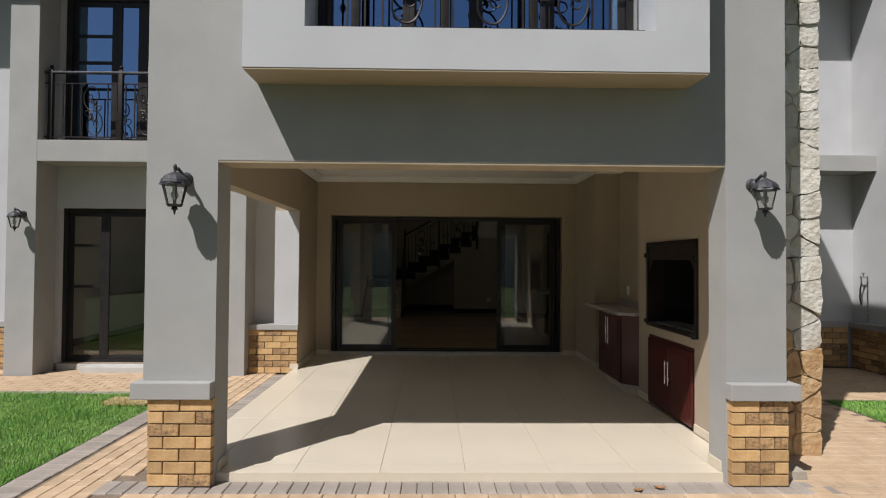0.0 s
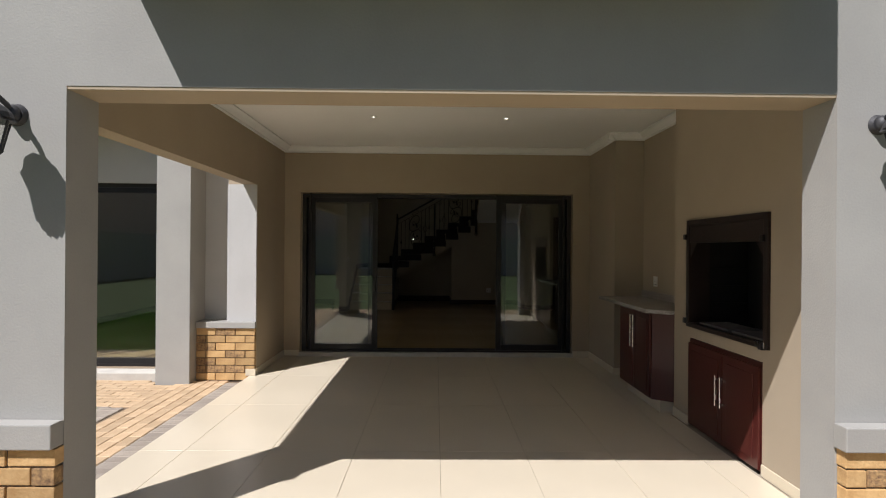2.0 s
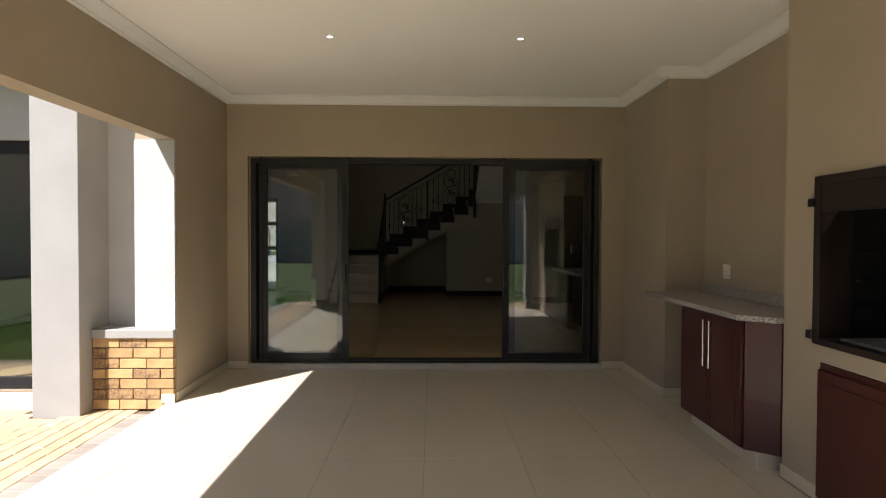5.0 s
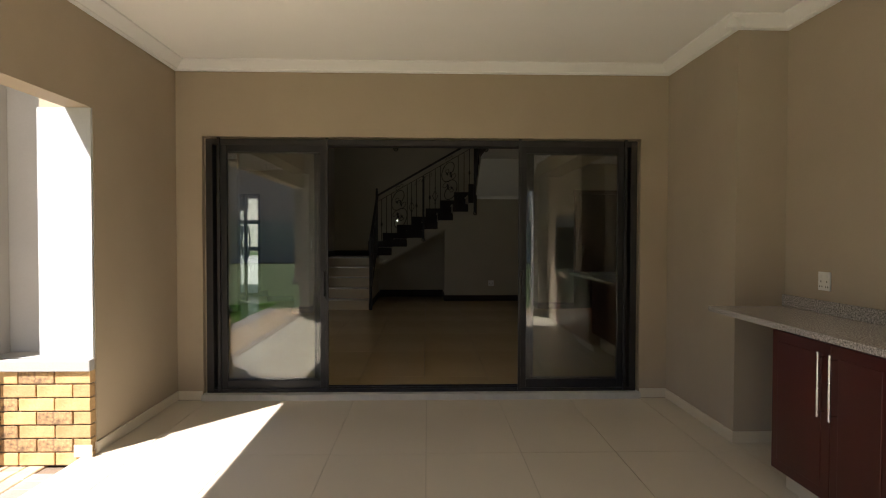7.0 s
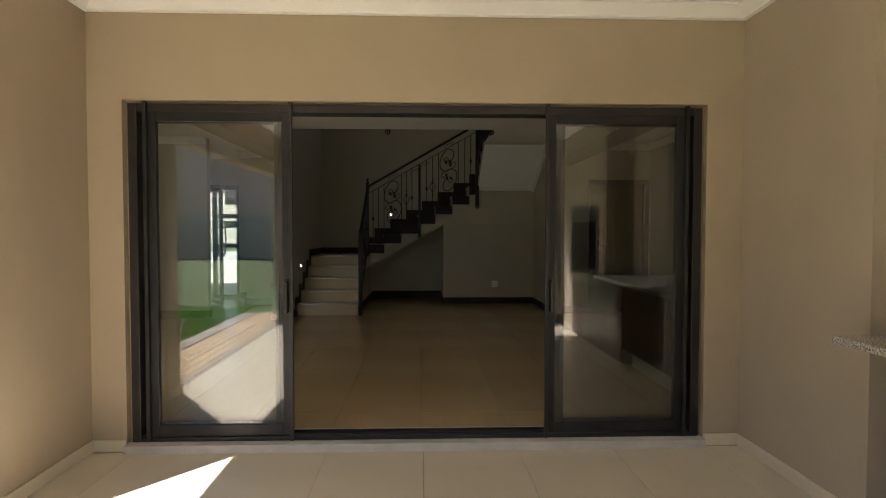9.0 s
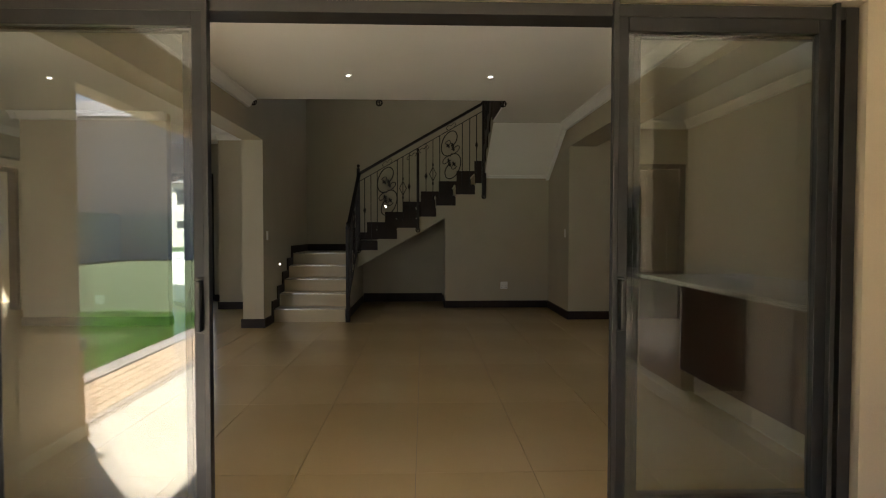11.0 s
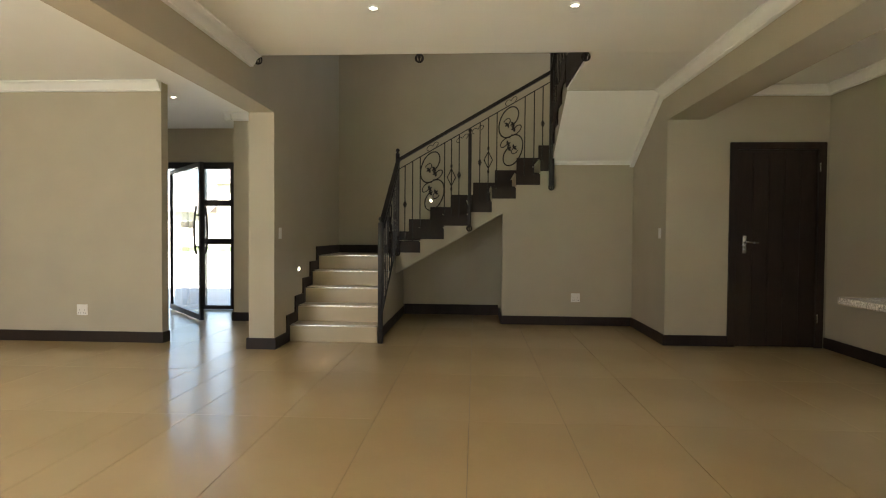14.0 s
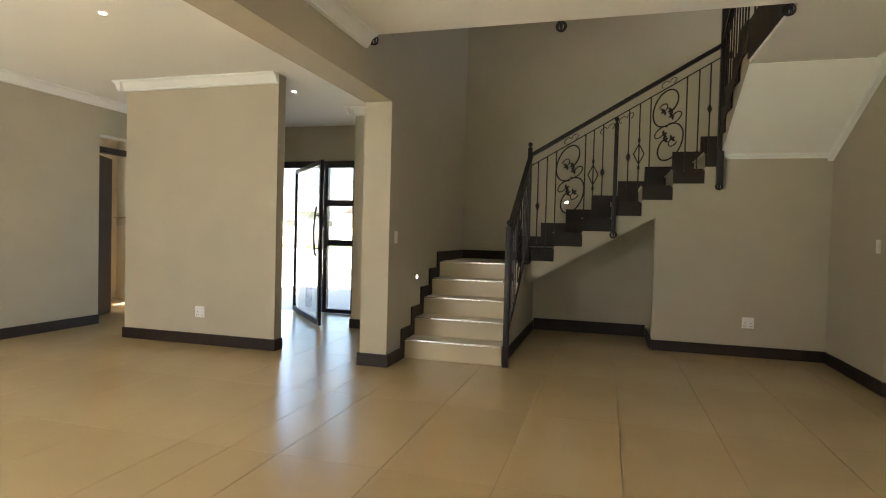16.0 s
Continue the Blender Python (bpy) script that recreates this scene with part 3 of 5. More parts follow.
def stepped(axis, a, b, start, going, z0, n, h, w, sign=1):
    """Boards of a stepped skirting beside n steps."""
    out = []
    for k in range(n):
        u0, u1 = start + sign * (going * k - w), start + sign * (going * (k + 1) - w)
        zz = z0 + RISE * (k + 1)
        r = (min(u0, u1), max(u0, u1))
        out.append((a, b, r[0], r[1], zz - RISE, zz + h) if axis == "x" else (r[0], r[1], a, b, zz - RISE, zz + h))
    return out


parts("skirting_board", stepped("x", -1.60, -1.584, 15.02, 0.29, FLOOR_IN, 5, 0.115, 0.10), DARK_WOOD, staircase, "dark stepped skirting", 0.002)
part("landing_skirting", boxes((-1.60, -1.584, 16.37, 17.28, LAND1, LAND1 + 0.115), (-1.584, -0.55, 17.28, 17.30, LAND1, LAND1 + 0.115)), DARK_WOOD, staircase, "dark skirting")
parts("skirting_board", stepped("y", 17.28, 17.30, X2, 0.314, LAND1, 8, 0.14, 0.25), DARK_WOOD, staircase, "dark stepped skirting", 0.002)
parts("side_cladding", [(X2 + 0.314 * k, min(1.41, X2 + 0.314 * (k + 1)), 16.434, 16.448, LAND1 + RISE * (k + 1) - 0.145, LAND1 + RISE * (k + 1) - 0.001) for k in range(7)], DARK_WOOD, staircase, "dark cladding along the step side", 0)
parts("step_edging", [(X2 + 0.314 * k - 0.01, min(1.41, X2 + 0.314 * (k + 1) - 0.012), 16.444, 16.462, LAND1 + RISE * (k + 1) - 0.001, LAND1 + RISE * (k + 1) + 0.014) for k in range(7)], DARK_WOOD, staircase, "dark step edging", 0)
parts("skirting_board", stepped("x", 1.40, 1.419, 16.45, 0.30, LAND2, 4, 0.10, 0.05, -1), DARK_WOOD, staircase, "dark stepped edging", 0.002)
part("string_board", prism(bmesh.new(), [(16.45, LAND2 - 0.06), (16.45, LAND2 + 0.05), (15.25, LAND2 + 0.05 + 0.72), (15.25, LAND2 - 0.06 + 0.72)], "x", 1.396, 1.399), DARK_WOOD, staircase, "dark string board")
structure("cornice_stair", cornice_bm([(1.42, 16.449, 2.473, 16.449, 0, -1)], 2.175, 0.05, 0.05), CORNICE, "thin white moulding under the upper flight", "cornice")
structure("soffit_moulding", prism(bmesh.new(), [(15.27, CEIL_IN - 0.012), (16.44, LAND2 - 0.214), (16.44, LAND2 - 0.275), (15.27, CEIL_IN - 0.075)], "x", 2.42, 2.470), CORNICE, "white sloping moulding beside the upper flight", "cornice")
structure("stair_soffit", prism(bmesh.new(), [(15.27, CEIL_IN - 0.004), (16.449, LAND2 - 0.206), (16.449, LAND2 - 0.212), (15.27, CEIL_IN - 0.010)], "x", 1.422, 2.471), CEILING, "white painted underside of the upper flight", "ceiling")

# ---- doors and windows ----


def leaf(parent, x0, x1, y, z0, z1, material, w=0.055, t=0.035, rails=(), pane_mat=None):
    """A glazed leaf in a wall that faces y: stiles and rails with one pane."""
    fr = bmesh.new()
    box(fr, x0, x0 + w, y, y + t, z0, z1, bevel=0.004)
    box(fr, x1 - w, x1, y, y + t, z0, z1, bevel=0.004)
    box(fr, x0 + w, x1 - w, y, y + t, z0, z0 + w * 1.1, bevel=0.004)
    box(fr, x0 + w, x1 - w, y, y + t, z1 - w, z1, bevel=0.004)
    for r in rails:
        box(fr, x0 + w, x1 - w, y, y + t, r - 0.022, r + 0.022, bevel=0.004)
    f = part("leaf_frame", fr, material, parent)
    p = part("pane", boxes((x0 + w - 0.005, x1 - w + 0.005, y + t / 2 - 0.003, y + t / 2 + 0.003, z0 + w, z1 - w + 0.005)), pane_mat or GLASS, parent, "clear glass pane")
    p.visible_shadow = False
    return f


def pull(parent, x, y, z, ny):
    bm = boxes((x - 0.016, x + 0.016, min(y, y + ny * 0.014), max(y, y + ny * 0.014), z - 0.11, z + 0.11), bevel=0.004)
    box(bm, x - 0.010, x + 0.010, min(y + ny * 0.01, y + ny * 0.055), max(y + ny * 0.01, y + ny * 0.055), z - 0.10, z + 0.10, bevel=0.006)
    return part("pull_handle", bm, FRAME, parent, "black recessed pull handle")


slider = thing("sliding_door", "wide charcoal aluminium sliding door, pushed open in the middle", "sliding door", (0.4, 9.53, 0.05))
Z0, Z1 = 0.05, 2.165
fr = boxes((-1.407, -1.352, 9.47, 9.60, Z0, Z1), (2.145, 2.20, 9.47, 9.60, Z0, Z1), (-1.352, 2.145, 9.47, 9.60, Z1 - 0.05, Z1), (-1.352, 2.145, 9.47, 9.60, Z0, Z0 + 0.028), bevel=0.004)
box(fr, -1.352, 2.145, 9.488, 9.492, Z0 + 0.028, Z0 + 0.04)
box(fr, -1.352, 2.145, 9.553, 9.557, Z0 + 0.028, Z0 + 0.04)
part("door_frame", fr, FRAME, slider, "dark outer frame with double track")
leaf(slider, -1.30, -0.405, 9.475, Z0 + 0.035, Z1 - 0.045, FRAME_GREY, 0.062)
leaf(slider, 1.20, 2.10, 9.475, Z0 + 0.035, Z1 - 0.045, FRAME_GREY, 0.062)
leaf(slider, -1.345, -0.44, 9.54, Z0 + 0.035, Z1 - 0.045, FRAME_GREY, 0.062)
leaf(slider, 1.245, 2.14, 9.54, Z0 + 0.035, Z1 - 0.045, FRAME_GREY, 0.062)
for x, y, ny in ((-0.435, 9.475, -1), (-0.46, 9.575, 1), (1.23, 9.475, -1), (1.27, 9.575, 1)):
    pull(slider, x, y, 0.965, ny)
part("interlock_stile", boxes((1.308, 1.335, 9.542, 9.573, Z0 + 0.10, Z1 - 0.11), bevel=0.003), FRAME_GREY, slider)
part("interlock_stile", boxes((-0.53, -0.503, 9.542, 9.573, Z0 + 0.10, Z1 - 0.11), bevel=0.003), FRAME_GREY, slider)

for x in (-1.298, -0.408, 1.203, 2.098):
    part("interlock_strip", boxes((x - 0.011, x + 0.011, 9.448, 9.474, Z0 + 0.006, Z1 + 0.008), bevel=0.003), FRAME, slider)

wing_door = thing("sliding_door", "dark aluminium sliding door behind the porch, closed", "sliding door", (-3.73, 8.55, 0.02))
fr = boxes((-5.01, -4.955, 8.56, 8.66, 0.02, 2.18), (-2.505, -2.45, 8.56, 8.66, 0.02, 2.18), (-4.955, -2.505, 8.56, 8.66, 2.13, 2.18), (-4.955, -2.505, 8.56, 8.66, 0.02, 0.055), bevel=0.004)
part("door_frame", fr, FRAME, wing_door)
leaf(wing_door, -4.955, -4.45, 8.60, 0.055, 2.13, FRAME, 0.06, rails=(1.08, 1.66))
leaf(wing_door, -4.45, -3.78, 8.60, 0.055, 2.13, FRAME, 0.06)
leaf(wing_door, -3.78, -2.505, 8.60, 0.055, 2.13, FRAME, 0.06)
leaf(wing_door, -3.84, -2.62, 8.563, 0.055, 2.13, FRAME_GREY, 0.06)
pull(wing_door, -3.81, 8.563, 1.05, -1)

upper_door = thing("balcony_door", "dark framed glazed balcony door on the upper floor", "balcony door", (-3.73, 8.6, 3.06))
fr = boxes((-5.01, -4.93, 8.54, 8.64, 3.05, 5.2), (-2.53, -2.45, 8.54, 8.64, 3.05, 5.2), (-4.93, -2.53, 8.54, 8.64, 5.12, 5.2), (-4.93, -2.53, 8.54, 8.64, 3.05, 3.1), bevel=0.004)
part("door_frame", fr, FRAME, upper_door)
leaf(upper_door, -4.93, -4.32, 8.57, 3.1, 5.12, FRAME, 0.07, rails=(4.25, 4.63), pane_mat=SKY_GLASS)
leaf(upper_door, -4.32, -3.95, 8.57, 3.1, 5.12, FRAME, 0.07, pane_mat=SKY_GLASS)
leaf(upper_door, -3.95, -2.53, 8.57, 3.1, 5.12, FRAME, 0.07, pane_mat=SKY_GLASS)

bay_window = thing("bay_window", "dark framed glazed door behind the bay's railing", "window", (0.48, 4.52, 2.96))
fr = boxes((-0.654, -0.60, 4.50, 4.58, 2.95, 5.1), (1.566, 1.62, 4.50, 4.58, 2.95, 5.1), (-0.60, 1.566, 4.50, 4.58, 5.04, 5.1), (-0.60, 1.566, 4.50, 4.58, 2.95, 3.0), bevel=0.004)
part("window_frame", fr, FRAME, bay_window)
for a, b in ((-0.60, 0.0), (0.0, 0.48), (0.48, 1.0), (1.0, 1.566)):
    leaf(bay_window, a, b, 4.52, 3.0, 5.04, FRAME, 0.05, pane_mat=SKY_GLASS)

front_door = thing("entrance_door", "glazed dark entrance door standing open with a barred sidelight", "front door", (-4.0, 17.5, FLOOR_IN))
FD0, FD1 = FLOOR_IN, 2.285
fr = boxes((-4.75, -4.68, 17.46, 17.54, FD0, FD1), (-3.32, -3.26, 17.46, 17.54, FD0, FD1), (-4.68, -3.32, 17.46, 17.54, FD1 - 0.10, FD1), (-3.79, -3.72, 17.46, 17.54, FD0, FD1 - 0.10), (-3.72, -3.32, 17.46, 17.54, FD0, FD0 + 0.06),
    (-3.72, -3.32, 17.46, 17.54, 1.62, 1.71), (-3.72, -3.32, 17.46, 17.54, 1.03, 1.12), bevel=0.004)
part("door_frame", fr, FRAME, front_door)
for a, b in ((FD0 + 0.06, 1.03), (1.12, 1.62), (1.71, FD1 - 0.10)):
    part("pane", boxes((-3.722, -3.318, 17.497, 17.503, a - 0.003, b + 0.003)), GLASS, front_door).visible_shadow = False
HINGE, FREE = Vector((-4.24, 17.44, 0)), Vector((-3.20, 16.30, 0))
swing = (FREE - HINGE)
LEAFW = swing.length
turn = Matrix.Translation(HINGE) @ Matrix.Rotation(math.atan2(swing.y, swing.x), 4, "Z")


def turned(bm, m):
    bmesh.ops.transform(bm, matrix=m, verts=bm.verts)
    return bm


dl = boxes((0, 0.05, -0.022, 0.022, FD0 + 0.01, 2.15), (LEAFW - 0.075, LEAFW, -0.022, 0.022, FD0 + 0.01, 2.15), (0.05, LEAFW - 0.075, -0.022, 0.022, FD0 + 0.01, FD0 + 0.085), (0.05, LEAFW - 0.075, -0.022, 0.022, 2.09, 2.15), bevel=0.004)
door_leaf = part("door_leaf", turned(dl, turn), FRAME, front_door, "open dark framed leaf")
part("pane", turned(boxes((0.045, LEAFW - 0.07, -0.003, 0.003, FD0 + 0.08, 2.095)), turn), GLASS, door_leaf).visible_shadow = False
for sgn in (1, -1):
    h = bmesh.new()
    hx, hy = LEAFW - 0.045, sgn * 0.075
    tube(h, [(hx, hy - sgn * 0.02, 0.92), (hx, hy, 1.0), (hx, hy + sgn * 0.012, 1.22), (hx, hy, 1.45), (hx, hy - sgn * 0.02, 1.56)], 0.014, 8, flat=(1, 0, 0))
    cyl(h, (hx, sgn * 0.02, 1.02), (hx, hy, 1.02), 0.010, 8)
    cyl(h, (hx, sgn * 0.02, 1.44), (hx, hy, 1.44), 0.010, 8)
    part("pull_bar", turned(h, turn), FRAME, door_leaf, "long bowed pull bar", True)

kitchen_door = thing("panel_door", "closed dark-stained wooden door in a dark frame", "door", (3.62, 15.14, FLOOR_IN))
part("door_frame", boxes((3.13, 3.205, 15.13, 15.25, FLOOR_IN, 2.21), (4.04, 4.115, 15.13, 15.25, FLOOR_IN, 2.21), (3.205, 4.04, 15.13, 15.25, 2.135, 2.21), bevel=0.005), DARK_WOOD, kitchen_door)
dleaf = part("door_leaf", boxes((3.208, 4.037, 15.165, 15.205, FLOOR_IN + 0.006, 2.132), bevel=0.003), DARK_WOOD, kitchen_door)
for k in range(5):
    part("board", boxes((3.215 + 0.163 * k, 3.215 + 0.163 * (k + 1) - 0.006, 15.158, 15.166, FLOOR_IN + 0.02, 2.12), bevel=0.003), DARK_WOOD, dleaf)
hb = boxes((3.275, 3.315, 15.148, 15.158, 1.03, 1.22), bevel=0.003)
cyl(hb, (3.295, 15.15, 1.15), (3.295, 15.10, 1.15), 0.010, 10)
cyl(hb, (3.295, 15.105, 1.15), (3.42, 15.105, 1.145), 0.010, 10)
part("lever_handle", hb, STEEL, dleaf, "brushed steel lever handle", True)
for z in (0.3, 1.9):
    part("hinge", cyl(bmesh.new(), (4.045, 15.125, z), (4.045, 15.125, z + 0.09), 0.008, 8), STEEL, kitchen_door, "steel butt hinge", True)

bath_door = thing("bathroom_door", "dark wooden bathroom door standing open in its frame", "door", (-6.0, 15.5, FLOOR_IN))
part("door_frame", boxes((-6.05, -5.93, 15.37, 15.44, FLOOR_IN, 2.25), (-6.05, -5.93, 16.38, 16.45, FLOOR_IN, 2.25), (-6.05, -5.93, 15.44, 16.38, 2.18, 2.25), bevel=0.004), DARK_WOOD, bath_door)
part("door_leaf", turned(boxes((0, 0.80, -0.02, 0.02, FLOOR_IN + 0.006, 2.17), bevel=0.004), Matrix.Translation((-6.02, 15.47, 0)) @ Matrix.Rotation(radians(119), 4, "Z")), DARK_WOOD, bath_door)

# ---- railings ----


def curl(cx, cz, rx, rz, a0, turns, shrink, n=22):
    """A spiral round (cx, cz) in the railing's plane, from the angle a0, winding in."""
    out = []
    for k in range(n):
        t = k / (n - 1)
        a, q = a0 + turns * 2 * math.pi * t, 1 - shrink * t
        out.append((cx + rx * q * math.cos(a), cz + rz * q * math.sin(a)))
    return out


def scroll(parent, x, y, z, h, w, material, shear=0.0, alongy=False):
    """A tall S of two winding loops with side tendrils that end in three-lobed leaves. shear lifts it along a flight."""
    bm = bmesh.new()
    rz, rx = h * 0.25, w * 0.5
    lines = []
    for s in (1, -1):
        main = []
        for k in range(30):
            t = k / 29
            a, q = -math.pi / 2 - 5.6 * t, 1.0 if t < 0.45 else 1 - 0.62 * ((t - 0.45) / 0.55) ** 1.2
            main.append((rx * q * math.cos(a), rz + rz * q * math.sin(a)))
        side = curl(rx * 0.48, rz * 0.26, rx * 0.52, rz * 0.34, -2.6, 0.78, 0.5, 14)
        twig = curl(-rx * 0.30, rz * 1.02, rx * 0.36, rz * 0.30, 2.6, -0.6, 0.5, 10)
        lines += [([(s * u, s * v) for u, v in main], 0.0085), ([(s * u, s * v) for u, v in side], 0.0065), ([(s * u, s * v) for u, v in twig], 0.006)]
    for line, r in lines:
        flat = [(u, z + h / 2 + v + shear * u) for u, v in line]
        p3 = [(x + u, y, v) if not alongy else (x, y + u, v) for u, v in flat]
        tube(bm, p3, r, 5, flat=(1, 0, 0) if alongy else (0, 1, 0))
        c = Vector(p3[-1])
        lean = math.atan2(line[-1][0] - line[-3][0], line[-1][1] - line[-3][1])
        for a in (-1.0, 0, 1.0):
            d = Vector((0, math.sin(lean + a), math.cos(lean + a))) if alongy else Vector((math.sin(lean + a), 0, math.cos(lean + a)))
            cyl(bm, c, c + d * 0.026, 0.006, 6, 0.014)
            cyl(bm, c + d * 0.026, c + d * 0.050, 0.014, 6, 0.002)
    return part("scroll", bm, material, parent, "leafy wrought scroll", True)


def bar(parent, x, y, z0, z1, material, kind="plain"):
    bm = bmesh.new()
    box(bm, x - 0.0065, x + 0.0065, y - 0.0065, y + 0.0065, z0, z1)
    m = (z0 + z1) / 2
    if kind == "basket":
        for k in range(6):
            a = k * math.pi / 3
            tube(bm, [(x, y, m - 0.05), (x + 0.022 * math.cos(a), y + 0.022 * math.sin(a), m), (x, y, m + 0.05)], 0.004, 4, flat=(math.sin(a), -math.cos(a), 0.01))
    if kind == "diamond":
        for s in (1, -1):
            tube(bm, [(x, y, m - 0.11), (x + s * 0.055, y, m), (x, y, m + 0.11)], 0.006, 4)
        ball(bm, (x, y, m + 0.15), 0.014, 2.2)
        ball(bm, (x, y, m - 0.15), 0.014, 2.2)
    return part("baluster", bm, material, parent)


def post(parent, x, y, z0, z1, material, w=0.022, knob=True, rosette=True):
    bm = boxes((x - w, x + w, y - w, y + w, z0, z1), bevel=0.004)
    if knob:
        cyl(bm, (x, y, z1), (x, y, z1 + 0.02), w * 0.6, 10)
        ball(bm, (x, y, z1 + 0.04), 0.026)
    p = part("newel_post", bm, material, parent, "", True)
    if rosette:
        rosette_at(p, x, y, z0 - 0.02)
    return p


def rosette_at(parent, x, y, z):
    """Open cage finial at the foot of a post."""
    bm = bmesh.new()
    for k in range(4):
        a = k * math.pi / 4
        ring = [(x + 0.036 * math.cos(a) * math.cos(u), y + 0.036 * math.sin(a) * math.cos(u), z + 0.036 * math.sin(u)) for u in [i * 2 * math.pi / 14 for i in range(15)]]
        tube(bm, ring, 0.0055, 4, flat=(math.sin(a), -math.cos(a), 0.02))
    cyl(bm, (x, y, z), (x, y, z + 0.05), 0.012, 8)
    return part("finial", bm, IRON, parent, "open wrought cage finial", True)


stair_rail = thing("stair_railing", "black wrought iron stair railing with leafy scrolls", "railing", (-0.6, 15.0, FLOOR_IN))
YR = 16.40
SL = RISE / 0.314


def rail2(x):
    return 2.20 + SL * (x + 0.60)


# first flight, along y
post(stair_rail, -0.585, 14.985, FLOOR_IN, 1.33, IRON, 0.026, True, False)
hr = bmesh.new()
prism(hr, [(14.985, 1.27), (14.985, 1.31), (16.40, 2.22), (16.40, 2.18)], "x", -0.61, -0.56)
part("handrail", hr, IRON, stair_rail)
lr = bmesh.new()
prism(lr, [(14.985, 1.13), (14.985, 1.142), (16.40, 2.052), (16.40, 2.04)], "x", -0.592, -0.578)
prism(lr, [(14.985, 0.27), (14.985, 0.285), (16.40, 1.195), (16.40, 1.18)], "x", -0.594, -0.576)
part("rail_bar", lr, IRON, stair_rail)
SY = 0.91 / 1.415
for k in range(11):
    y = 15.10 + 0.115 * k
    if k not in (4, 5, 6):
        bar(stair_rail, -0.585, y, 0.28 + SY * (y - 14.985), 1.135 + SY * (y - 14.985), IRON, "basket" if k in (1, 9) else "plain")
scroll(stair_rail, -0.585, 15.675, 0.31 + SY * 0.69, 0.84, 0.27, IRON, SY, True)
# second flight, along x
post(stair_rail, -0.60, YR, 0.98, 2.27, IRON, 0.024)
post(stair_rail, 0.35, YR, 1.31, 2.53, IRON, 0.022)
post(stair_rail, 1.41, YR, 1.85, 3.75, IRON, 0.032, False)
hr = bmesh.new()
prism(hr, [(-0.60, rail2(-0.60) - 0.045), (-0.60, rail2(-0.60)), (1.41, rail2(1.41)), (1.41, rail2(1.41) - 0.045)], "y", YR - 0.028, YR + 0.028)
part("handrail", hr, IRON, stair_rail)
lr = bmesh.new()
prism(lr, [(-0.60, rail2(-0.60) - 0.152), (-0.60, rail2(-0.60) - 0.14), (1.41, rail2(1.41) - 0.14), (1.41, rail2(1.41) - 0.152)], "y", YR - 0.008, YR + 0.008)
part("rail_bar", lr, IRON, stair_rail)


def tread_at(x):
    return LAND1 + RISE * (math.floor((x - X2) / 0.314) + 1)


for x, kind in ((-0.50, "basket"), (-0.40, "plain"), (-0.30, "plain"), (0.02, "plain"), (0.11, "diamond"), (0.21, "basket"), (0.48, "basket"), (0.59, "diamond"), (0.70, "plain"), (1.06, "plain"), (1.18, "plain"), (1.29, "basket")):
    bar(stair_rail, x, YR, tread_at(x) - 0.02, rail2(x) - 0.145, IRON, kind)
scroll(stair_rail, -0.14, YR, rail2(-0.14) - 0.95, 0.79, 0.31, IRON, SL)
scroll(stair_rail, 0.88, YR, rail2(0.88) - 0.95, 0.79, 0.31, IRON, SL)
for x in (-0.14, 0.88, 0.25, 0.45):
    twist = bmesh.new()
    for s in (1, -1):
        base = Vector((x, YR, rail2(x) - 0.10 - (0.12 if x in (0.25, 0.45) else 0)))
        tube(twist, [base + Vector((s * (0.005 + 0.035 * (1 - math.cos(a))), 0, 0.03 * math.sin(a) + s * SL * 0.035 * (1 - math.cos(a)))) for a in [i * 0.45 for i in range(11)]], 0.004, 4)
    part("curl", twist, IRON, stair_rail, "small wrought curl under the rail", True)
# third flight, back towards the hall
hr = bmesh.new()
prism(hr, [(16.40, 3.36), (16.40, 3.32), (15.20, 4.02), (15.20, 4.06)], "x", 1.385, 1.435)
prism(hr, [(16.40, 2.46), (16.40, 2.42), (15.20, 3.12), (15.20, 3.16)], "x", 1.40, 1.42)
part("handrail", hr, IRON, stair_rail)
for k in range(9):
    y = 16.27 - 0.12 * k
    bar(stair_rail, 1.41, y, 2.44 + 0.583 * (16.40 - y), 3.33 + 0.583 * (16.40 - y), IRON, "basket" if k == 2 else "plain")

landing_rail = thing("landing_railing", "black wrought iron railing along the upper landing edge", "railing", (0, 13.93, 2.77))
for x in (-1.54, -0.08, 1.38):
    post(landing_rail, x, 13.975, 2.79, 4.0, IRON, 0.022)
part("handrail", boxes((-1.59, 1.41, 13.95, 14.0, 3.95, 4.0), bevel=0.008), IRON, landing_rail)
for k in range(24):
    x = -1.48 + 0.12 * k
    if abs(x + 0.08) > 0.05:
        bar(landing_rail, x, 13.975, 3.10, 3.96, IRON, "basket" if k % 5 == 2 else "plain")
side_rail = thing("landing_railing", "black wrought iron railing beside the top flight", "railing", (1.41, 14.5, 2.8), "landing railings")
part("handrail", boxes((1.385, 1.435, 14.0, 15.2, 4.02, 4.06), bevel=0.008), IRON, side_rail)
part("edging", boxes((1.403, 1.419, 13.99, 15.26, 2.83, 3.16)), DARK_WOOD, side_rail)
for k in range(9):
    bar(side_rail, 1.41, 14.08 + 0.125 * k, 3.12, 4.03, IRON)


